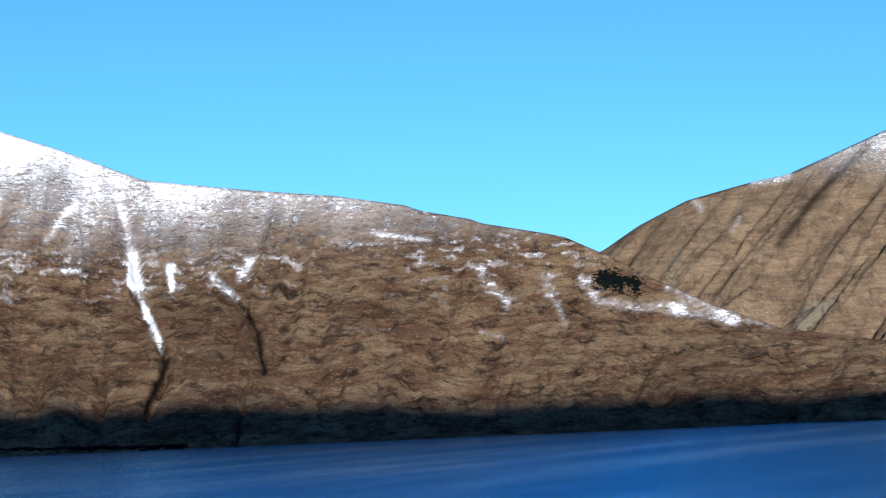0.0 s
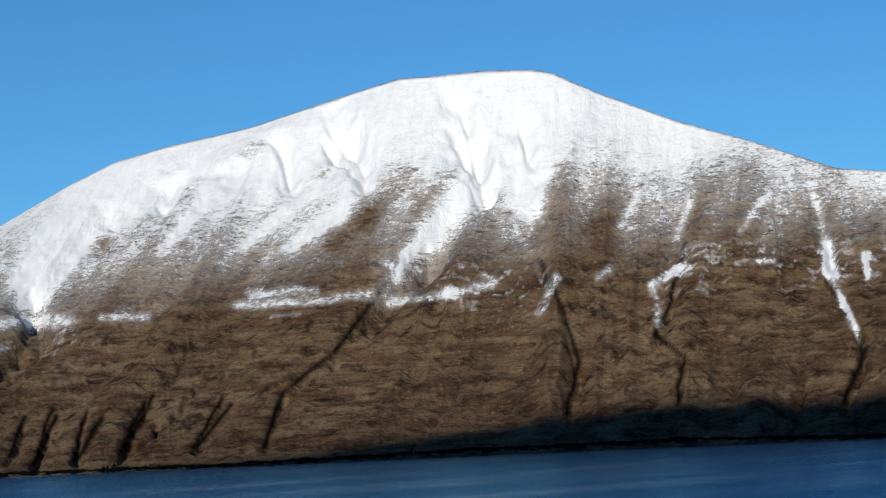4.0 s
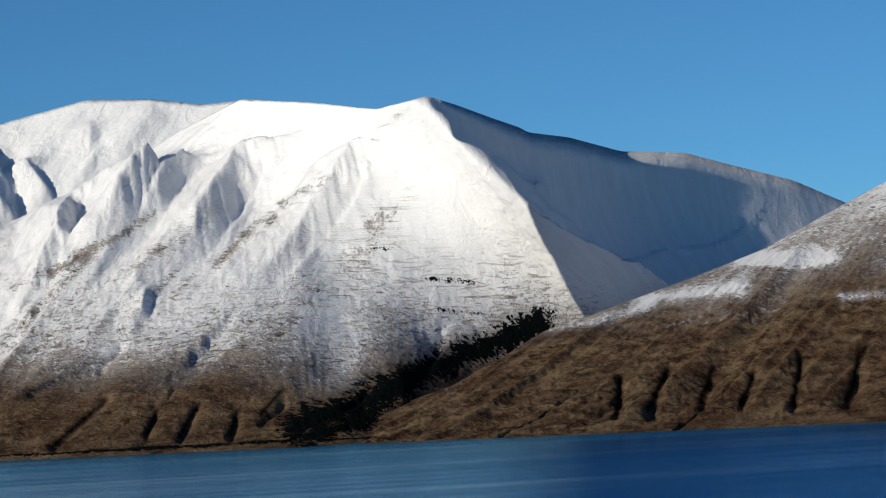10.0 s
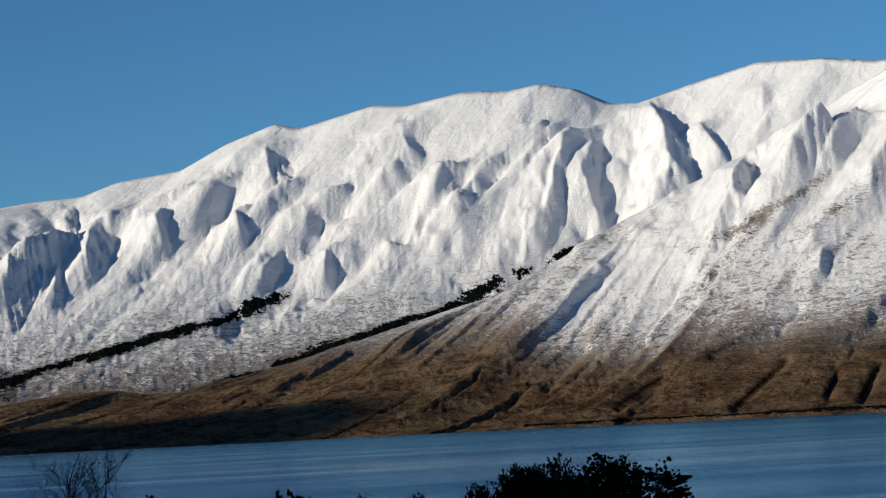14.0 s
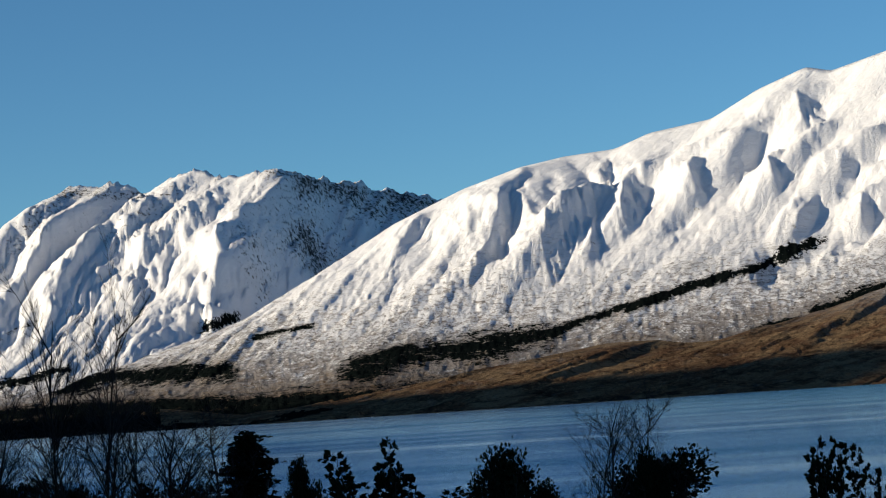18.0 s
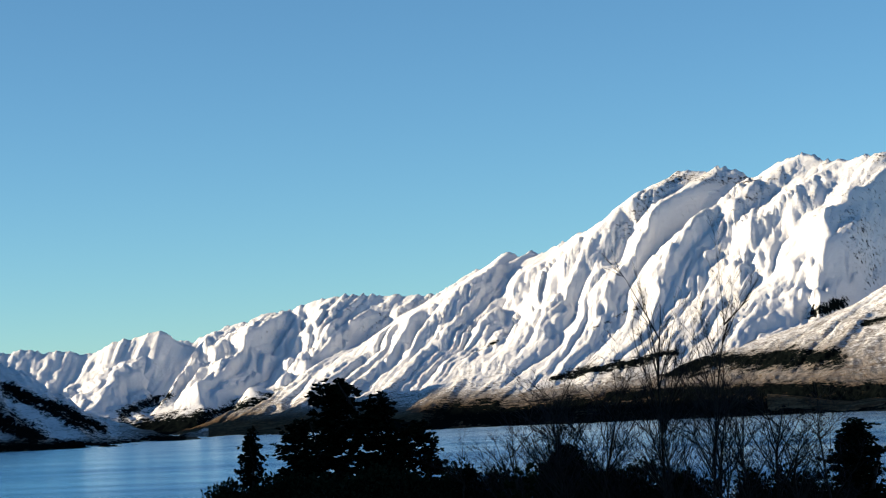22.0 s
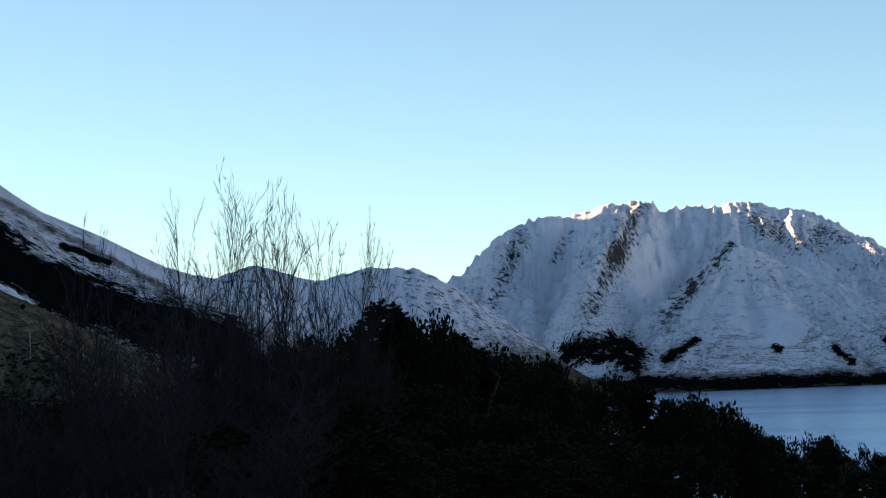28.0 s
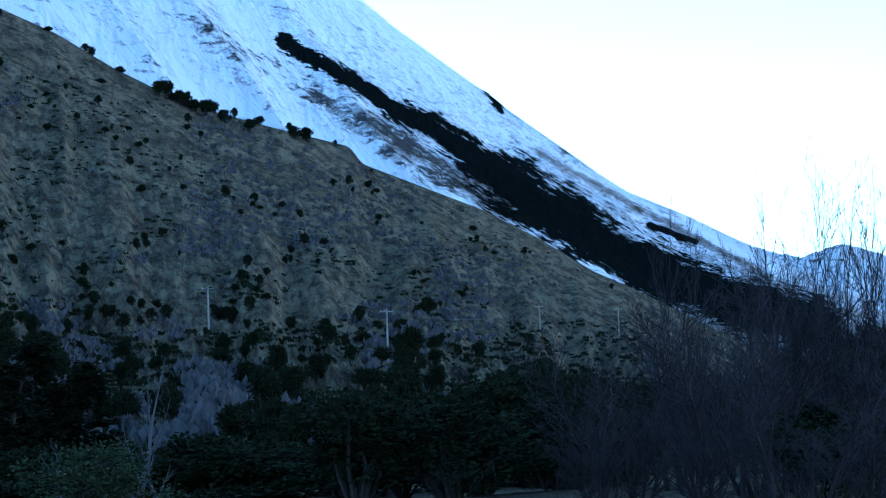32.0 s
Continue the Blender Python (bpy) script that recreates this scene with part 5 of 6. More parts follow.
def water_material():
    """Wind-rippled water: the wave slopes tilt the normal, calmer and rougher bands lie across it."""
    n = Nodes("lake_water")
    pos = n.put("ShaderNodeNewGeometry").outputs["Position"]
    sx, sy, _ = n.put("ShaderNodeSeparateXYZ", None, i0=pos).outputs
    broad = n.noise(n.scaled(pos, (0.0011, 0.0062, 0.0)), 1.0, 4, 0.6, 0.4)
    gust = n.noise(n.scaled(pos, (0.0022, 0.013, 0.0)), 1.0, 3, 0.5, 0.3)
    lee = n.math("MULTIPLY", n.step(n.math("MULTIPLY_ADD", broad, 900.0, sx), 950.0, -700.0), 0.30)      # sheltered towards the north shore
    calm = n.step(n.math("ADD", lee, n.math("MULTIPLY_ADD", gust, 0.55, n.math("MULTIPLY", broad, 0.6))), 0.46, 0.98)
    waves = n.put("ShaderNodeTexNoise", None, Vector=n.scaled(pos, (0.7, 1.1, 0.0)), Scale=1.0, Detail=3.0, Roughness=0.6).outputs[1]
    off = n.put("ShaderNodeVectorMath", {"operation": "SUBTRACT"}, i0=waves)
    off.inputs[1].default_value = (0.5, 0.5, 0.5)
    amp = n.math("MULTIPLY_ADD", calm, -0.6, 0.9)
    tilt = n.put("ShaderNodeVectorMath", {"operation": "SCALE"}, i0=off.outputs[0])
    n.t.links.new(amp, tilt.inputs[3])
    flat = n.put("ShaderNodeVectorMath", {"operation": "MULTIPLY"}, i0=tilt.outputs[0])
    flat.inputs[1].default_value = (1, 1, 0)
    up = n.put("ShaderNodeVectorMath", {"operation": "ADD"}, i0=flat.outputs[0])
    up.inputs[1].default_value = (0, 0, 1)
    nor = n.put("ShaderNodeVectorMath", {"operation": "NORMALIZE"}, i0=up.outputs[0]).outputs[0]
    col = n.mix(n.step(broad, 0.36, 0.66), (0.002, 0.092, 0.215), (0.004, 0.110, 0.25))
    body = n.put("ShaderNodeBsdfDiffuse", None, Color=col)
    sheen = n.put("ShaderNodeBsdfGlossy", None, Color=n.mix(calm, (0.22, 0.56, 0.86), (0.62, 0.82, 0.94)), Roughness=0.16, Normal=nor)
    mixed = n.put("ShaderNodeMixShader", None, i0=n.math("MULTIPLY_ADD", calm, 0.38, 0.55), i1=body.outputs[0], i2=sheen.outputs[0])
    n.t.links.new(mixed.outputs[0], n.out.inputs[0])
    return n.mat


LAKE = water_material()
SHORE = plain_material("lake_bed_gravel", (0.10, 0.09, 0.075), (0.06, 0.055, 0.05), 0.05)
disc("ground", 4990, -5.0, SHORE, label="gravelly ground sheet under lake and mountains", category="ground")
disc("water", 3600, 0.0, LAKE, label="wind-rippled blue mountain lake", category="lake")


# ---- the near land ----
def near_z(az, r):
    """Height of the near land: it falls to the lake, and less so towards the western hillside."""
    west = float(smooth(np.array(-az), 32.0, 50.0)) if -140 < az < 0 else 0.0
    return 33.4 - r * (0.075 * (1 - west) + 0.026 * west)


def near_land():
    az = np.linspace(-180, 180, 241)
    rad = np.concatenate([[0.05], np.linspace(2, 60, 30), np.linspace(66, 520, 60)])
    A, R = np.meshgrid(az, rad)
    w = np.where((A > -140) & (A < 0), smooth(-A, 32.0, 50.0), 0.0)
    z = 33.4 - R * (0.075 * (1 - w) + 0.026 * w)
    a = np.radians(A)
    z = z + (fbm(R * np.sin(a) * 0.11, R * np.cos(a) * 0.11, 71, 4) - 0.5) * 1.1 * smooth(R, 3, 20) - 3.0 * smooth(R, 430, 520)
    zero = np.zeros_like(z)
    me = grid_mesh("land_near", R * np.sin(a), R * np.cos(a), z, {"flow": (A * 3.0, z, R), "cover": (zero - 1.5, zero, zero), "damp": (zero, zero, zero)})
    me.materials.append(SCRUBBY)
    return tagged(new("land_near", me), "rough grassy slope above the lake", "ground", kind="structure")


near_land()
mountain("hillside_west", "brown tussock hillside dotted with dark shrubs", SCRUBBY,
         crest=[(-112, 16.0), (-95, 15.0), (-84, 13.5)] + [(-75.77, 11.39), (-71.61, 9.54), (-70.2, 8.9), (-68.78, 8.02), (-67.78, 7.51), (-66.63, 6.98), (-64.75, 6.43), (-63.58, 6.11), (-62.71, 5.87), (-62.43, 5.43), (-61.27, 4.95), (-59.38, 4.16), (-57.94, 3.38), (-56.51, 2.45), (-55.36, 1.9), (-52.95, 0.58)] + [(-51, -0.9), (-47, -2.0)],
         foot=((-112, 66), (-47, 66)), top=((-112, 700), (-75, 760), (-62.6, 820), (-62.2, 900), (-47, 1100)),
         snowline=((-112, 30), (-47, 30)), band=((-112, 2), (-47, 2)), shear=((-112, -1.5), (-47, -1.5)),
         ribs=((0.35, 14, 1.5), (1.2, 8, 4.0)), terraces=4.2, steep=2.2, bowl=0.0, zfoot=30.0, seed=70, rough_amp=3.0, rows=150, crag=0.0, step=0.07,
         strokes=[("crag", -62.9, 5.7, -62.4, 5.45, 0.25, 1.2), ("crag", -69.2, 0.9, -68.6, 1.0, 0.15, 1.0)])


def on_field(name, az, el):
    """The place on a terrain that is seen at that bearing and height angle: distance and height."""
    fa, fr, fz = FIELDS[name]
    c = int(np.clip(np.searchsorted(fa, az), 1, len(fa) - 1))
    rr, zz = fr[:, c], fz[:, c]
    ang = np.degrees(np.arctan2(zz - EYE, rr))
    i = int(np.argmax(ang >= el)) if (ang >= el).any() else int(np.argmax(ang))
    if i == 0:
        return float(rr[0]), float(zz[0])
    t = (el - ang[i - 1]) / max(1e-6, ang[i] - ang[i - 1])
    t = min(1.0, max(0.0, t))
    return float(rr[i - 1] + t * (rr[i] - rr[i - 1])), float(zz[i - 1] + t * (zz[i] - zz[i - 1]))


# ---- plants ----
def leaf_material(name, a, b):
    n = Nodes(name)
    pos = n.put("ShaderNodeNewGeometry").outputs["Position"]
    isl = n.put("ShaderNodeNewGeometry").outputs["Random Per Island"]
    g = n.noise(pos, 0.9, 4, 0.6)
    base = n.mix(n.math("MULTIPLY_ADD", g, 0.7, n.math("MULTIPLY", isl, 0.4)), a, b)
    return n.done(base, 0.9, None, spec=0.04)


LEAF = leaf_material("evergreen_leaf", (0.006, 0.010, 0.005), (0.016, 0.022, 0.010))
NEEDLE = leaf_material("conifer_needles", (0.005, 0.008, 0.004), (0.012, 0.016, 0.008))
PALE_LEAF = leaf_material("grey_green_leaf", (0.018, 0.028, 0.013), (0.036, 0.052, 0.024))
BARK = plain_material("bark", (0.045, 0.037, 0.031), (0.025, 0.021, 0.018), 3.0, 0.9, 0.5, 0.02)
TWIG = plain_material("winter_twigs", (0.030, 0.022, 0.024), (0.018, 0.014, 0.015), 2.0, 0.85, 0.3, 0.01)
SCRUB_GREY = plain_material("leafless_scrub", (0.10, 0.09, 0.092), (0.06, 0.055, 0.058), 0.8, 0.9, 0.3, 0.02)


class Shape:
    """Gathers tubes and leaves into one mesh."""

    def __init__(self):
        self.v, self.f = [], []

    def tube(self, pts, radii, sides=4):
        base = len(self.v)
        for i, p in enumerate(pts):
            p = Vector(p)
            way = (Vector(pts[min(i + 1, len(pts) - 1)]) - Vector(pts[max(i - 1, 0)])).normalized()
            u = way.cross(Vector((0.31, 0.83, 0.47)))
            u.normalize()
            w = way.cross(u)
            for s in range(sides):
                a = 2 * math.pi * s / sides
                self.v.append(p + (u * math.cos(a) + w * math.sin(a)) * radii[i])
        for i in range(len(pts) - 1):
            for s in range(sides):
                a, b = base + i * sides + s, base + i * sides + (s + 1) % sides
                self.f.append((a, b, b + sides, a + sides))
        top = base + (len(pts) - 1) * sides
        self.f.append(tuple(top + s for s in range(sides)))

    def leaf(self, p, way, size, rng):
        """A folded leaf or needle tuft of two triangles."""
        way = Vector(way).normalized()
        side = way.cross(Vector((rng.uniform(-1, 1), rng.uniform(-1, 1), rng.uniform(-1, 1))))
        if side.length < 1e-3:
            side = Vector((1, 0, 0))
        side.normalize()
        up = way.cross(side)
        b = len(self.v)
        p = Vector(p)
        self.v += [p, p + way * size * 0.55 + side * size * 0.36 + up * size * 0.12, p + way * size, p + way * size * 0.5 - side * size * 0.36 + up * size * 0.12]
        self.f += [(b, b + 1, b + 2), (b, b + 2, b + 3)]

    def mesh(self, name, mat):
        me = bpy.data.meshes.new(name)
        me.from_pydata([tuple(p) for p in self.v], [], self.f)
        me.materials.append(mat)
        me.update()
        return me


def part(name, me, parent, label=""):
    ob = new(name, me)
    ob.parent = parent
    if label:
        tagged(ob, label)
    return ob


def conifer(seed, h=10.0, wide=5.0, name="conifer_tree"):
    """A ragged evergreen: tapered trunk, drooping limbs and a crown of needle clumps."""
    rng = random.Random(seed)
    thing = new(name)
    tr = Shape()
    bend = [(rng.uniform(-.12, .12) * k, rng.uniform(-.12, .12) * k, h * k / 6) for k in range(7)]
    tr.tube(bend, [0.22 * (1 - k / 6.6) for k in range(7)], 7)
    limbs, crown = Shape(), Shape()
    n = int(h * 10)
    for i in range(n):
        t = 0.06 + 0.94 * (i + rng.random()) / n
        z = h * t
        reach = wide * 0.5 * ((1 - t) ** 0.75 + 0.05) * rng.uniform(0.55, 1.12) * (0.8 + 0.3 * math.sin(t * 17 + seed))
        a = rng.uniform(0, 2 * math.pi)
        d = Vector((math.cos(a), math.sin(a), rng.uniform(-0.05, 0.45)))
        root, tip = Vector((0, 0, z - reach * 0.1)), Vector((0, 0, z)) + d * reach
        limbs.tube([root, (root + tip) / 2 + Vector((0, 0, 0.06 * reach)), tip], [0.05 * (1 - t) + 0.015, 0.03 * (1 - t) + 0.01, 0.006], 3)
        for k in range(int(8 + reach * 15)):
            s = rng.uniform(0.3, 1.05)
            c = root.lerp(tip, s) + Vector((rng.gauss(0, .16), rng.gauss(0, .16), rng.gauss(0, .12)))
            for _ in range(8):
                crown.leaf(c, d + Vector((rng.gauss(0, .8), rng.gauss(0, .8), rng.gauss(.1, .6))), rng.uniform(0.10, 0.24), rng)
    part("trunk", tr.mesh("trunk", BARK), thing)
    tagged(part("limb_growth", limbs.mesh("limb_growth", BARK), thing), kind="stuff")
    tagged(part("crown", crown.mesh("crown", NEEDLE), thing), kind="stuff")
    return thing


def bush(seed, h=4.0, wide=3.6, name="evergreen_bush", mat=None, leaf=0.2, dense=1.0):
    """A rounded broadleaf shrub with several stems, limbs and leafy clumps that leave gaps."""
    rng = random.Random(seed)
    thing = new(name)
    stems, crown = Shape(), Shape()
    lobes = [(Vector((rng.uniform(-.32, .32) * wide, rng.uniform(-.32, .32) * wide, h * rng.uniform(.45, .86))), rng.uniform(.16, .3) * wide) for _ in range(8)]
    lobes.append((Vector((0, 0, h * 0.86)), 0.16 * wide))
    for c, rad in lobes:
        mid = c * 0.5 + Vector((rng.uniform(-.2, .2), rng.uniform(-.2, .2), 0))
        stems.tube([(c.x * .08, c.y * .08, -0.2), mid, c], [0.07, 0.05, 0.02], 5)
        for _ in range(int(84 * dense)):
            d = Vector((rng.gauss(0, 1), rng.gauss(0, 1), rng.gauss(0, 1) + .2)).normalized()
            p = c + Vector((d.x, d.y, d.z * h / wide * 0.9)) * rad * rng.uniform(.45, 1.12)
            if p.z < 0.15:
                continue
            if rng.random() < 0.2:
                stems.tube([c, c.lerp(p, .6), p], [.018, .012, .005], 3)
            for _ in range(8):
                crown.leaf(p + Vector((rng.gauss(0, .1), rng.gauss(0, .1), rng.gauss(0, .1))), d + Vector((rng.gauss(0, .7), rng.gauss(0, .7), rng.gauss(0, .7))), rng.uniform(.5, 1.0) * leaf, rng)
    tagged(part("branch_frame", stems.mesh("branch_frame", BARK), thing), kind="stuff")
    tagged(part("crown", crown.mesh("crown", mat or LEAF), thing), kind="stuff")
    return thing


def sprig(seed, h=4.0, name="leafy_sapling"):
    """A thin upright sapling with leaf clusters along a few shoots."""
    rng = random.Random(seed)
    thing = new(name)
    stems, crown = Shape(), Shape()
    for i in range(rng.randint(3, 5)):
        a, lean = rng.uniform(0, 6.28), rng.uniform(0.02, 0.2)
        top = Vector((math.cos(a) * lean * h, math.sin(a) * lean * h, h * rng.uniform(.72, 1.0)))
        pts = [Vector((0, 0, -.2)).lerp(top, k / 4) + Vector((rng.gauss(0, .04), rng.gauss(0, .04), 0)) for k in range(5)]
        stems.tube(pts, [.04, .033, .025, .017, .006], 4)
        for _ in range(26):
            s = rng.uniform(.25, 1)
            c = Vector((0, 0, 0)).lerp(top, s)
            d = Vector((rng.gauss(0, 1), rng.gauss(0, 1), .5)).normalized()
            tip = c + d * rng.uniform(.12, .42)
            stems.tube([c, tip], [.008, .004], 3)
            for _ in range(7):
                crown.leaf(c.lerp(tip, rng.uniform(.4, 1)), d + Vector((rng.gauss(0, .6), rng.gauss(0, .6), rng.gauss(.2, .5))), rng.uniform(.12, .24), rng)
    tagged(part("branch_frame", stems.mesh("branch_frame", BARK), thing), kind="stuff")
    tagged(part("foliage", crown.mesh("foliage", LEAF), thing), kind="stuff")
    return thing


def bare_tree(seed, h=9.0, name="bare_birch", fan=0.55, shoots=1, mat=None, fine=1.0):
    """A leafless tree: trunk or several shoots, limbs, and fine twigs forked from them."""
    rng = random.Random(seed)
    thing = new(name)
    stems, limbs, twigs = [], Shape(), Shape()

    def grow(p, d, length, rad, level):
        pts, radii = [p], [rad]
        steps = 4 if level < 2 else 3
        for k in range(steps):
            d = (d + Vector((rng.gauss(0, .13), rng.gauss(0, .13), rng.gauss(.06, .08)))).normalized()
            p = p + d * length / steps
            pts.append(p)
            radii.append(rad * (1 - (k + 1) / (steps + .35)))
        (stems[-1] if level == 0 else limbs if level == 1 else twigs).tube(pts, radii, (6, 4, 3, 3)[level])
        if level == 3:
            return
        kids = ((13, 8, 5)[level]) * fine
        for i in range(int(kids)):
            s = rng.uniform(.22 if level == 0 else .12, 1.0)
            k = min(int(s * steps), steps - 1)
            c = pts[k].lerp(pts[k + 1], s * steps - k)
            a = rng.uniform(0, 6.28)
            side = Vector((math.cos(a), math.sin(a), 0))
            dd = (d * rng.uniform(.6, 1.1) + side * rng.uniform(.5, 1.0) * fan * 1.6).normalized()
            grow(c, dd, length * rng.uniform(.3, .55) * (1.15 - .5 * s), max(.0085, rad * rng.uniform(.3, .42) * (1.2 - .7 * s)), level + 1)

    for i in range(shoots):
        stems.append(Shape())
        a = rng.uniform(0, 6.28)
        lean = rng.uniform(0, .32) if shoots > 1 else .05
        grow(Vector((math.cos(a) * .12 * min(i, 4), math.sin(a) * .12 * min(i, 4), -.2)), Vector((math.cos(a) * lean, math.sin(a) * lean, 1)).normalized(), h * (1 if i == 0 else rng.uniform(.55, .95)), (.085 if shoots > 1 else .16), 0)
    for s in stems:
        part("trunk" if shoots < 3 else "shoot", s.mesh("stem", mat or BARK), thing)
    tagged(part("limb_growth", limbs.mesh("limb_growth", mat or BARK), thing), kind="stuff")
    tagged(part("twig_growth", twigs.mesh("twig_growth", mat or TWIG), thing), kind="stuff")
    return thing


def stand(models, sizes, spots, label, category, group, seed):
    """Sets copies of the models on the near land: each spot is bearing, height angle of its top, width and distance."""
    rng = random.Random(seed)
    for i, (az, el, wide, r) in enumerate(spots):
        k = i % len(models)
        h0, w0 = sizes[k]
        z = near_z(az, r) - 0.2
        h = EYE + r * math.tan(radians(el)) - z
        x, y, _ = heading(az, 0, r)
        m = Matrix.Translation((x, y, z)) @ Matrix.Rotation(rng.uniform(0, 6.28), 4, "Z") @ Matrix.Diagonal((wide / w0, wide / w0, h / h0, 1))
        tagged(copy_thing(models[k], m), label, category, group)


def retire(models):
    for ob in models:
        for o in (*ob.children_recursive, ob):
            bpy.data.objects.remove(o)


conifers = [conifer(5), conifer(6), conifer(7)]
stand(conifers, [(10.2, 2.7)] * 3, ((-23.13, 0.67, 5.8, 120), (-21.98, 0.22, 5.1, 118), (-21.07, -0.47, 4.6, 121), (-24.05, -0.35, 4.5, 117), (-25.31, -0.51, 2.7, 119), (-9.78, -0.96, 4.2, 110), (-17.2, -1.31, 3.2, 105), (-9.88, -0.99, 3, 108), (-19.71, -1.69, 2.3, 100), (-29.89, -2.36, 1.3, 95), (-46.99, 1.84, 2.1, 62), (-44.85, 0.95, 2.2, 66), (-40.69, -0.47, 3, 84), (-46.52, 1.75, 2, 60), (-44.37, 0.56, 2.2, 66), (-40.33, -0.55, 2.6, 85),), "tall ragged dark evergreen conifer above the lake shore", "conifer", "conifers above the shore", 1)
retire(conifers)
bushes = [bush(11), bush(12), bush(13), bush(14)]
stand(bushes, [(4.1, 3.0)] * 4, ((13.43, -1.7, 5.1, 95), (11.09, -1.73, 2.2, 92), (12.09, -2.13, 1.8, 90), (11.45, -1.79, 3.1, 94), (9.99, -2.28, 2.6, 92), (8.41, -2.36, 2.5, 90), (12.27, -2.19, 2.7, 95), (7.1, -2.52, 1.9, 92), (0.36, -2.12, 1.6, 90), (-8.58, -1.69, 1.7, 95), (-3.34, -1.88, 2.8, 95), (0.79, -2.31, 4.2, 96), (-2.25, -2.78, 2.1, 93), (-19.02, -1.79, 4.1, 108), (-17.42, -1.49, 4.2, 110), (-15.87, -1.98, 4.5, 109), (-14.46, -2.18, 3.3, 108), (-26.02, -1.79, 3.7, 112),)
      + ((-26.92, -2.55, 2.3, 110), (-20.25, -1.81, 2.9, 115), (-33.04, -1.83, 2.8, 95), (-31.41, -2.32, 2.7, 96), (-35.67, -2.08, 1.7, 94), (-33.01, -1.89, 3, 95), (-31.49, -2.32, 3, 97),), "dense dark evergreen bush above the lake shore", "bush", "bushes above the shore", 2)
stand(bushes, [(4.1, 3.0)] * 4, ((-29.82, -2.38, 1.5, 92), (-35.71, -2.11, 2.6, 93), (-28.45, -2.98, 2.2, 95), (-34.41, -2.52, 1.5, 95), (-30.63, -2.73, 2, 96), (-48.72, 0.99, 2.3, 60), (-46.14, 1.37, 1.8, 63), (-43.57, 0.29, 2.3, 70), (-42.42, -0.11, 2.3, 75), (-41.57, -0.66, 2.3, 80), (-39.53, -1, 2.5, 88), (-38.66, -1.13, 2.5, 90), (-37.66, -1.75, 2.3, 90), (-37.1, -2.28, 1.8, 90), (-42.78, 0.13, 2.2, 72), (-41.64, -0.5, 2.4, 78), (-45.37, 1.19, 1.9, 63), (-39.05, -1.07, 2.5, 88),)
      + ((-37.92, -1.66, 2.5, 90), (-36.94, -2.05, 2.1, 91), (-47.72, 1.06, 2.3, 55), (-49.48, 0.84, 2.3, 55), (-51.69, -0.09, 3.2, 48), (-48.64, -0.07, 3.3, 50), (-45.73, -0.48, 3.2, 52), (-43.7, -1, 3.2, 56), (-41.98, -1.65, 3.1, 60), (-40.4, -2.15, 2.9, 64), (-50.72, -1.29, 2.7, 40), (-47.52, -1.43, 2.8, 42), (-44.48, -1.99, 2.7, 44), (-42.31, -2.51, 2.7, 48), (-47.91, -0.7, 3.1, 46), (-49.03, 0.06, 2.7, 48), (-60.2, -0.86, 3.1, 46), (-62.77, -0.61, 2.8, 46),)
      + ((-57.59, -0.81, 2.9, 48),), "dark evergreen bush on the shaded slope", "bush", "bushes on the shaded slope", 3)
retire(bushes)
sprigs = [sprig(21), sprig(22), sprig(23)]
stand(sprigs, [(4.1, 0.85)] * 3, ((4.98, -1.75, 0.6, 70), (-7.36, -1.49, 0.8, 72), (-6.32, -1.38, 0.9, 72), (-3.48, -1.77, 1, 72), (4.83, -1.72, 0.8, 71), (5.67, -2.29, 0.7, 72), (6.24, -2.38, 0.5, 72), (5.01, -1.75, 0.6, 70), (-7.4, -1.61, 1.1, 74), (-6.68, -1.8, 0.9, 74), (-6.08, -1.47, 1.1, 74), (-4.85, -2.78, 1.1, 72), (-35.78, -2.04, 2.3, 80), (-34.34, -2.41, 1.4, 80), (-18.58, -1.77, 1.1, 74), (12.53, -1.59, 1.9, 84), (13.81, -1.72, 2.4, 84),), "thin leafy sapling in dark silhouette", "sapling", "saplings above the shore", 4)
retire(sprigs)
birches = [bare_tree(31, fine=1.35), bare_tree(32, fan=.7, fine=1.35), bare_tree(33, shoots=2, fine=1.1)]
stand(birches, [(9.8, 3.9), (9.6, 4.3), (9.6, 4.0)], ((-14.65, 3.14, 2.9, 95), (-13.61, 2.71, 3.1, 93), (-12.85, 1.5, 2.9, 96), (-0.81, -0.7, 2.8, 92), (0.12, -0.76, 2.7, 95), (1.33, -0.72, 3.1, 93), (-17.82, 0.63, 3.5, 98), (-16.18, 0.39, 4, 97), (-15.28, 0.91, 3.8, 99), (-11.83, 0.12, 4.2, 96), (-10.7, -0.53, 3.5, 97), (-14.12, 0.99, 4, 98), (-16.93, -0.29, 3.6, 95), (-19.21, -1.43, 3.8, 100), (-17.81, -0.68, 4.3, 112), (-16.8, -0.65, 4.3, 111), (-12.55, 0.31, 3.8, 100), (-0.95, -0.69, 2.6, 93),)
      + ((-18.23, -0.5, 3.5, 92), (-17.38, -0.55, 3.7, 96), (-15.78, -0.36, 3.6, 94), (-14.61, -0.15, 3.5, 92), (-13.58, 0.08, 3.7, 96), (-12.3, -0.43, 3.6, 93), (-11.3, -0.72, 3.6, 95), (-13.04, -0.53, 3.5, 91),), "leafless birch with fine drooping twigs", "tree", "bare birches above the shore", 5)
retire(birches)
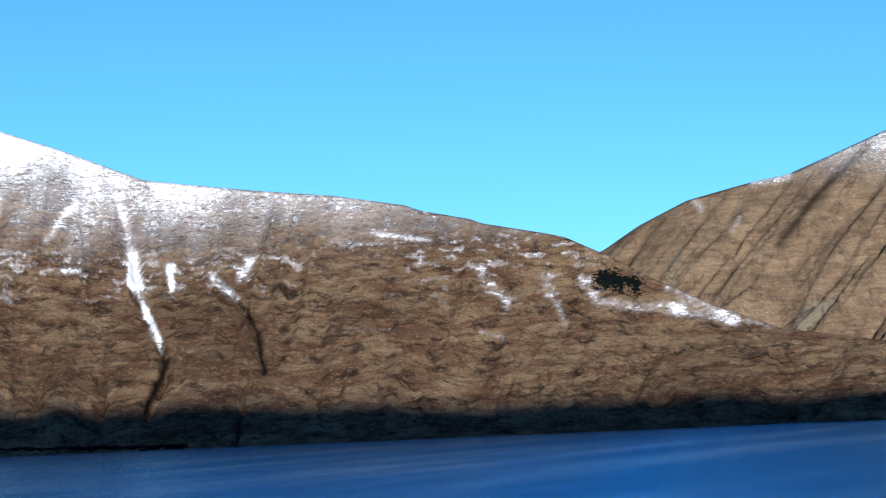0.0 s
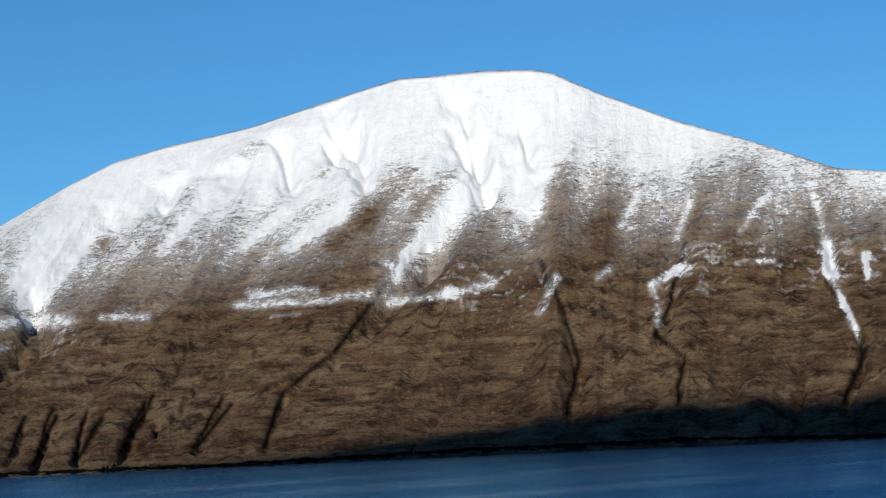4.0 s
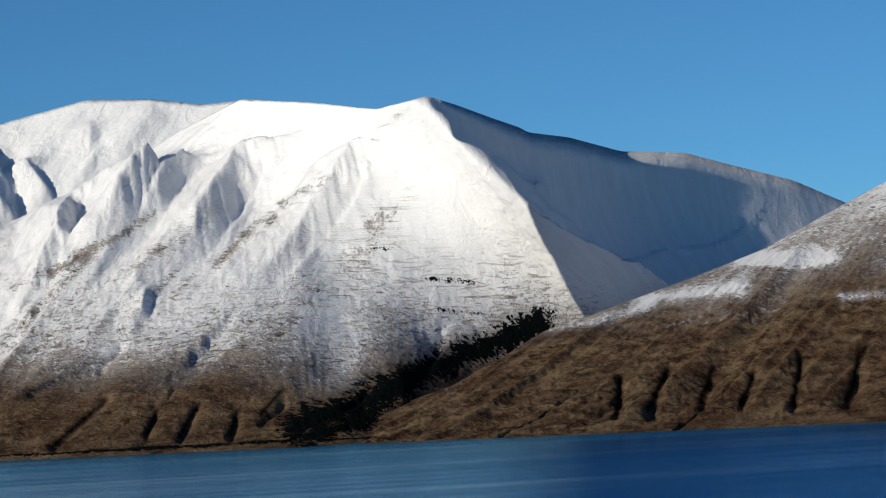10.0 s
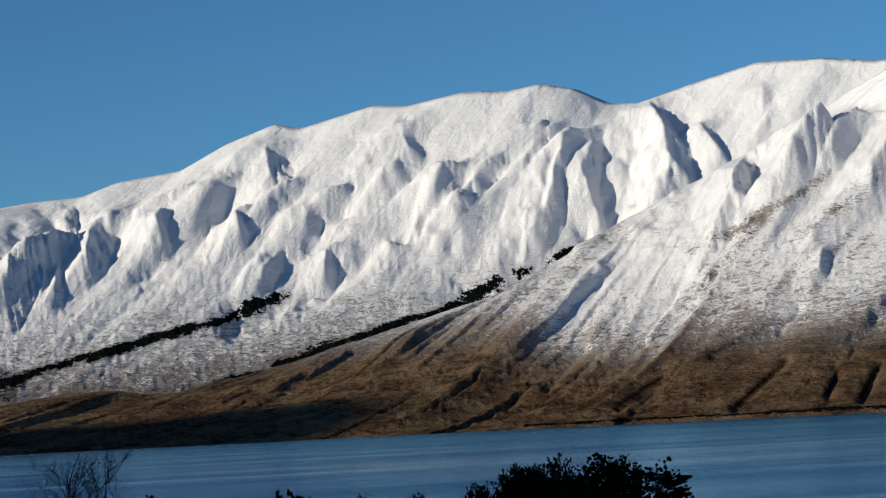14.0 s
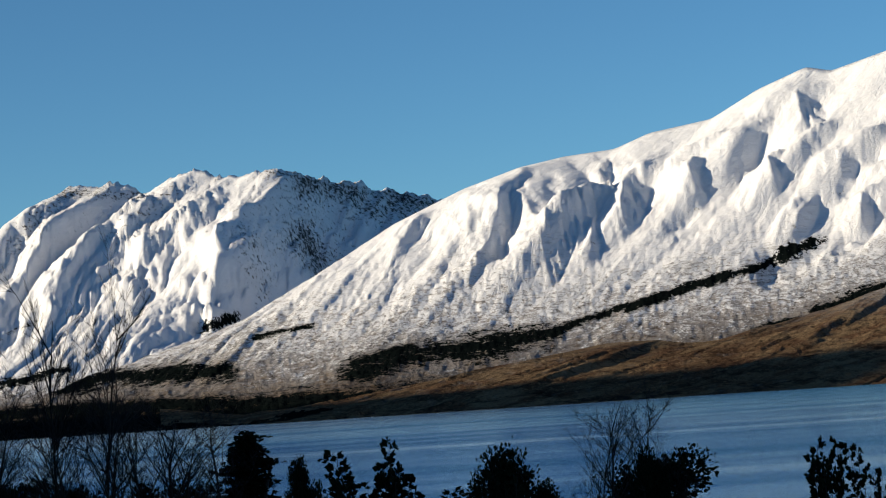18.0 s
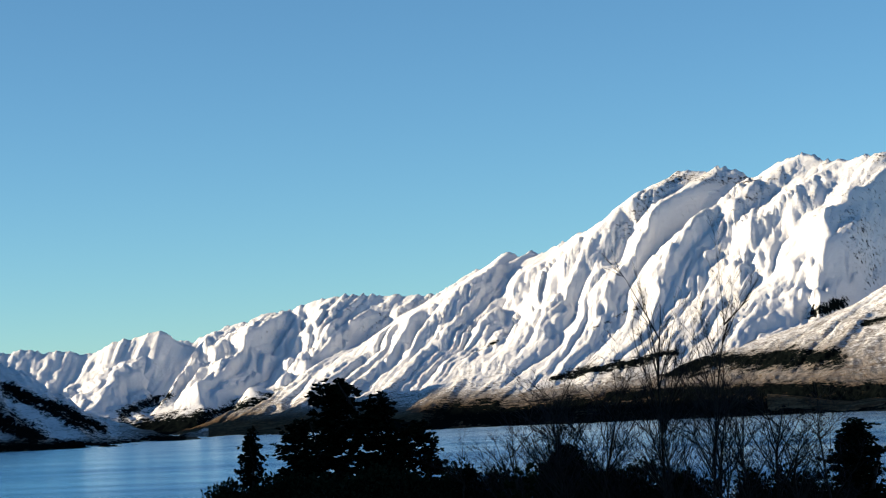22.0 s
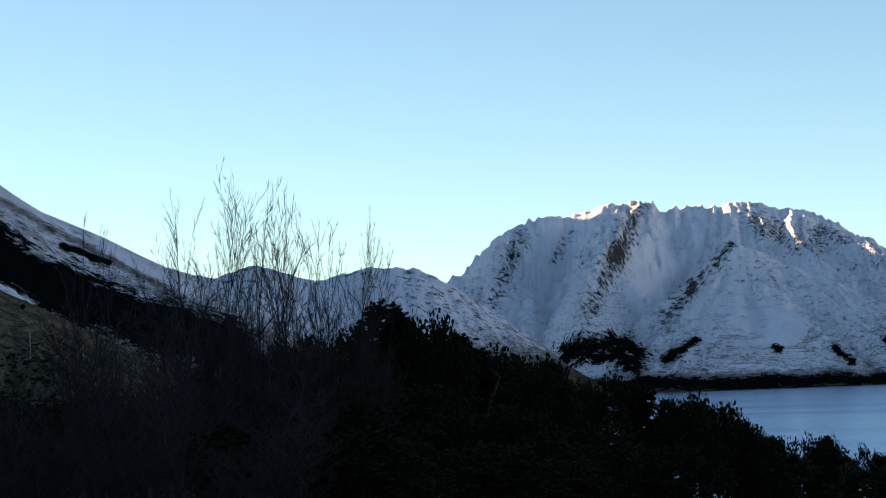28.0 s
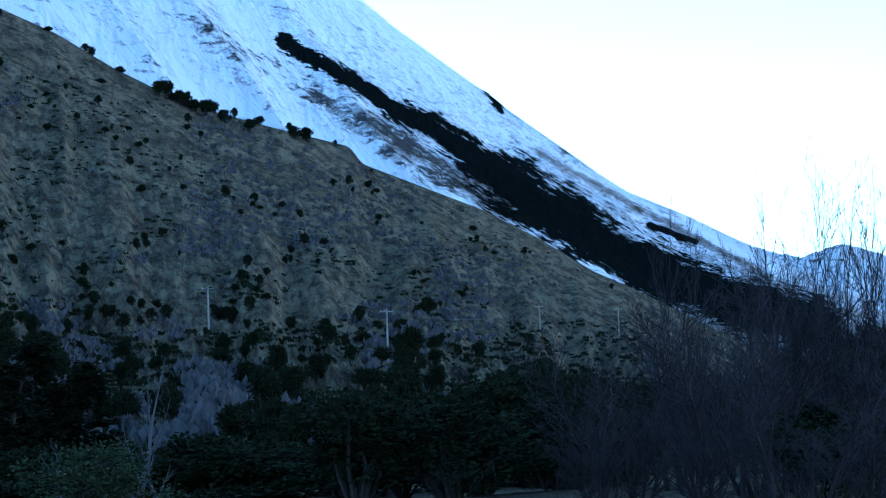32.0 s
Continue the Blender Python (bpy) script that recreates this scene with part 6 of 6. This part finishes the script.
willows = [bare_tree(41, 7, "bare_willow", .36, 6, TWIG, 1.0), bare_tree(42, 7, "bare_willow", .4, 7, TWIG, 1.0), bare_tree(43, 7, "bare_willow", .34, 5, TWIG, 1.0)]
stand(willows, [(8.3, 4.0)] * 3, ((-50.49, 5.28, 2.2, 46), (-51.31, 4.77, 1.7, 45), (-49.04, 4.99, 1.9, 47), (-48.25, 4.45, 1.8, 46), (-47.4, 3.54, 1.5, 48), (-52.15, 3.56, 1.2, 44), (-54.28, 4.42, 1.4, 50), (-55.82, 1.26, 2.5, 38), (-54.32, 2.52, 3.2, 42), (-52.58, 2.75, 3.1, 40), (-51.01, 2.4, 3.3, 43), (-49.47, 1.9, 2.7, 41), (-56.59, 0.12, 2, 36), (-53.5, 1.18, 2.6, 34), (-51.5, 0.82, 2.5, 33), (-49.66, 0.62, 2.7, 35),), "leafless willow clump of upright purplish shoots", "willow", "willow thicket", 6)
retire(willows)


# ---- the western hillside: shrubs, scrub, poles ----
bushes = [bush(15), bush(16), bush(17)]
stand(bushes, [(4.1, 3.2)] * 3, ((-17.87, -1.82, 3.1, 100), (-15.87, -1.95, 3.3, 100), (-14.29, -2.17, 3.3, 99), (-12.55, -2.16, 3.3, 98), (-11.24, -2.25, 3, 99), (-16.75, -2.53, 4.3, 105), (-15.19, -2.73, 4.3, 104), (-23.39, -1.83, 5.7, 112), (-22.22, -1.73, 5.8, 113), (-21.2, -1.92, 4.3, 112), (-24.55, -1.78, 4.6, 113),), "dark evergreen undergrowth below the bare birches", "bush", "undergrowth above the shore", 7)
retire(bushes)


def plant_on(field, models, spots, size, label, category, group, seed):
    """Sets copies of the models on a terrain: each spot is a bearing and a height angle."""
    rng = random.Random(seed)
    for i, (az, el) in enumerate(spots):
        r, z = on_field(field, az, el)
        x, y, _ = heading(az, 0, r)
        s = rng.uniform(*size)
        m = Matrix.Translation((x, y, z - 0.15)) @ Matrix.Rotation(rng.uniform(0, 6.28), 4, "Z") @ Matrix.Diagonal((s * rng.uniform(.8, 1.2), s * rng.uniform(.8, 1.2), s * rng.uniform(.8, 1.25), 1))
        tagged(copy_thing(models[i % len(models)], m), label, category, group)


def scatter(seed, count, a, e, lump, keep):
    """Bearings and height angles strewn in clumps over a field of view."""
    rng = random.Random(seed)
    spots = []
    while len(spots) < count:
        az, el = rng.uniform(*a), rng.uniform(*e)
        top = float(curve(HILL, np.array([az]), 0.2)[0])
        if el > top - 0.12:
            continue
        if float(fbm(np.array(az * lump), np.array(el * lump * 1.6), seed, 3)) > keep + rng.uniform(-.06, .06):
            spots.append((az, el))
    return spots


HILL = [(-75.77, 11.39), (-71.61, 9.54), (-70.2, 8.9), (-68.78, 8.02), (-67.78, 7.51), (-66.63, 6.98), (-64.75, 6.43), (-63.58, 6.11), (-62.71, 5.87), (-62.43, 5.43), (-61.27, 4.95), (-59.38, 4.16), (-57.94, 3.38), (-56.51, 2.45), (-55.36, 1.9), (-52.95, 0.58)]
small = [bush(51, 2.4, 2.4, "hillside_shrub", None, .26, .42), bush(52, 2.8, 2.0, "hillside_shrub", None, .26, .42), bush(53, 2.0, 2.6, "hillside_shrub", None, .26, .42)]
plant_on("hillside_west", small, scatter(5, 170, (-72.5, -55.5), (0.2, 9.5), 0.75, 0.58), (0.4, 1.15), "dark shrub dotted on the tussock hillside", "shrub", "shrubs on the hillside", 8)
plant_on("hillside_west", small, scatter(6, 110, (-72.5, -55), (-2.4, 1.6), 0.6, 0.5), (0.7, 1.5), "dark shrub at the foot of the hillside", "shrub", "shrubs at the hillside foot", 9)
clump = [(-67.63, 7.72), (-67.45, 7.74), (-67.27, 7.57), (-67.08, 7.45), (-66.91, 7.3), (-66.7, 7.1), (-66.46, 6.92), (-65.91, 6.7), (-65.33, 6.49), (-64.16, 6.26), (-63.8, 6.16)]
plant_on("hillside_west", small, [(a, min(e, float(curve(HILL, np.array([a]), 0.2)[0])) - 0.17) for a, e in clump], (1.5, 2.6), "dark rounded shrub in the clump on the hillside rim", "shrub", "shrubs on the hillside rim", 19)
rim = [(a, float(curve(HILL, np.array([a]), 0.2)[0]) - 0.06) for a in (-67.6, -67.4, -67.25, -67.0, -66.85, -66.7, -66.2, -65.7, -65.2, -65.05, -64.3, -64.0, -63.8, -63.1, -68.6, -69.3, -69.5, -70.4)]
plant_on("hillside_west", small, rim, (0.5, 1.9), "dark shrub on the hillside rim", "shrub", "shrubs on the hillside rim", 10)
retire(small)


def strew(name, label, category, mat, spots, blades, size, spread, upright, seed):
    """Many little plants of one kind as one mesh of thin blades."""
    rng = random.Random(seed)
    sh = Shape()
    for az, el in spots:
        r, z = on_field("hillside_west", az, el)
        x, y, _ = heading(az, 0, r)
        big = rng.uniform(.6, 1.3)
        for _ in range(blades):
            p = (x + rng.gauss(0, spread * big), y + rng.gauss(0, spread * big), z - 0.1)
            sh.leaf(p, (rng.gauss(0, .35), rng.gauss(0, .35), upright), rng.uniform(.6, 1.2) * size * big, rng)
    return tagged(new(name, sh.mesh(name, mat)), label, category, kind="stuff")


TUSSOCK = plain_material("tussock_blades", (0.15, 0.12, 0.07), (0.085, 0.065, 0.04), 0.4, 0.9, 0.2, 0.02)
strew("leafless_scrub", "grey leafless scrub in drifts over the hillside", "scrub", SCRUB_GREY, scatter(7, 2100, (-72.5, -55), (-2.0, 8.2), 0.5, 0.575), 8, 1.35, .5, 1.2, 11)
strew("low_scrub", "low dark evergreen scrub over the hillside", "scrub", LEAF, scatter(9, 1100, (-72.5, -55), (-2.5, 8.8), 0.8, 0.59) + scatter(10, 1700, (-72.5, -55), (-2.6, 1.2), 0.5, 0.46), 16, .72, .46, .8, 13)
strew("tussock_grass", "dry tussock grass on the hillside", "grass", TUSSOCK, scatter(8, 2600, (-72.5, -55), (-2.5, 9.2), 0.2, 0.3), 5, .5, .4, .9, 12)

hedge = [conifer(61, 9.0, 5.0), conifer(62, 9.0, 5.0)]
stand(hedge, [(9.2, 3.4)] * 2, ((-70.93, 1.14, 5.8, 120), (-69.67, 0.53, 4.7, 116), (-71.51, 0.58, 4.6, 112),), "dark conifer below the hillside", "conifer", "conifers below the hillside", 13)
retire(hedge)
low = [bush(71, 3.2, 3.4, "thicket_bush", None, .24, .6), bush(72, 2.8, 3.6, "thicket_bush", None, .24, .6), bush(73, 3.4, 3.0, "thicket_bush", None, .24, .6)]
rng = random.Random(14)
spots = [(-72 + 16.5 * k / 33 + rng.uniform(-.2, .2), rng.uniform(-2.9, -1.2), rng.uniform(2.2, 3.4), rng.uniform(50, 74)) for k in range(34)]
stand(low, [(3.2, 3.0)] * 3, [s for s in spots if not -70.6 < s[0] < -67.6], "dark tangled bush below the hillside", "bush", "thicket below the hillside", 15)
spots = [(-60.5 + 9.5 * k / 15, -0.6 - 0.5 * math.sin(k * 1.7), 4.0, 88 + 9 * math.sin(k * 2.9)) for k in range(16)]
stand(low, [(3.2, 3.0)] * 3, spots, "dark bush behind the willow thicket", "bush", "bushes behind the willows", 16)
retire(low)
green = [bush(81, 3.0, 3.4, "pale_leaved_shrub", PALE_LEAF, .16, .7)]
stand(green, [(3.0, 3.0)], [(-69.4, -1.75, 2.4, 40.0)], "grey-green leafy shrub near the camera", "shrub", "", 17)
retire(green)
slim = [bare_tree(91, 5, "slender_sapling", .4, 1, SCRUB_GREY, .6)]
stand(slim, [(5.0, 2.0)], [(-68.55, 0.35, 1.0, 42.0), (-67.7, -1.2, 0.8, 44.0), (-70.3, -1.6, 0.8, 43.0)], "slender pale leafless sapling", "sapling", "slender saplings", 18)
retire(slim)

WOOD_GREY = plain_material("weathered_pole_wood", (0.34, 0.31, 0.28), (0.24, 0.22, 0.20), 2.0, 0.85, 0.3, 0.01)
STEEL = Nodes("galvanised_wire").done((0.10, 0.10, 0.11), 0.5, None, 0.9)
PORCELAIN = Nodes("insulator_porcelain").done((0.45, 0.42, 0.38), 0.25, None, 0.0, 0.5)


def solid(name, parent, mat, rings, sides=10):
    """A turned solid from (x, y, z, radius) rings."""
    sh = Shape()
    sh.tube([r[:3] for r in rings], [r[3] for r in rings], sides)
    return part(name, sh.mesh(name, mat), parent)


def power_pole(h):
    thing = new("power_pole")
    solid("post", thing, WOOD_GREY, [(0, 0, -1.0, .17), (0, 0, h * .5, .15), (0, 0, h, .12), (0, 0, h + .05, .08)])
    arm = solid("crossarm", thing, WOOD_GREY, [(-1.15, .14, h - .35, .07), (0, .14, h - .35, .075), (1.15, .14, h - .35, .07)], 4)
    for x in (-1.0, -.35, 1.0):
        solid("insulator", arm, PORCELAIN, [(x, .14, h - .28, .03), (x, .14, h - .2, .06), (x, .14, h - .14, .04), (x, .14, h - .08, .055), (x, .14, h - .04, .02)], 8)
    solid("brace", thing, STEEL, [(-.6, .1, h - .38, .015), (0, .1, h - 1.0, .015)], 4)
    solid("brace", thing, STEEL, [(.6, .1, h - .38, .015), (0, .1, h - 1.0, .015)], 4)
    return thing


tops = []
for az, e0, az1, e1 in ((-66.49, 1.2, -66.46, 2.35), (-61.89, 0.24, -61.85, 1.63), (-57.93, 0.86, -57.91, 1.61), (-55.9, 0.75, -55.87, 1.48),):
    r, z = on_field("hillside_west", az, e0)
    h = r * (math.tan(radians(e1)) - math.tan(radians(e0)))
    x, y, _ = heading(az, 0, r)
    pole = power_pole(h)
    turn = radians(-az + 25)
    pole.matrix_world = Matrix.Translation((x, y, z)) @ Matrix.Rotation(turn, 4, "Z")
    tagged(pole, "weathered grey power pole with a crossarm on the hillside", "power pole", "power poles on the hillside")
    tops.append([Vector((x, y, z)) + Matrix.Rotation(turn, 3, "Z") @ Vector((ox, .14, h - .05)) for ox in (-1.0, -.35, 1.0)])
far = [p + Vector(heading(-80, 0, 160)) - Vector((0, 0, EYE)) + Vector((0, 0, 4)) for p in tops[0]]
for a, b in zip([far] + tops, tops):
    for p, q in zip(a, b):
        sh = Shape()
        sh.tube([p.lerp(q, k / 10) - Vector((0, 0, 4 * (k / 10) * (1 - k / 10) * (p - q).length * .012)) for k in range(11)], [.008] * 11, 3)
        tagged(new("power_line", sh.mesh("power_line", STEEL)), "thin sagging power line strung between the poles", "wire", "power lines")
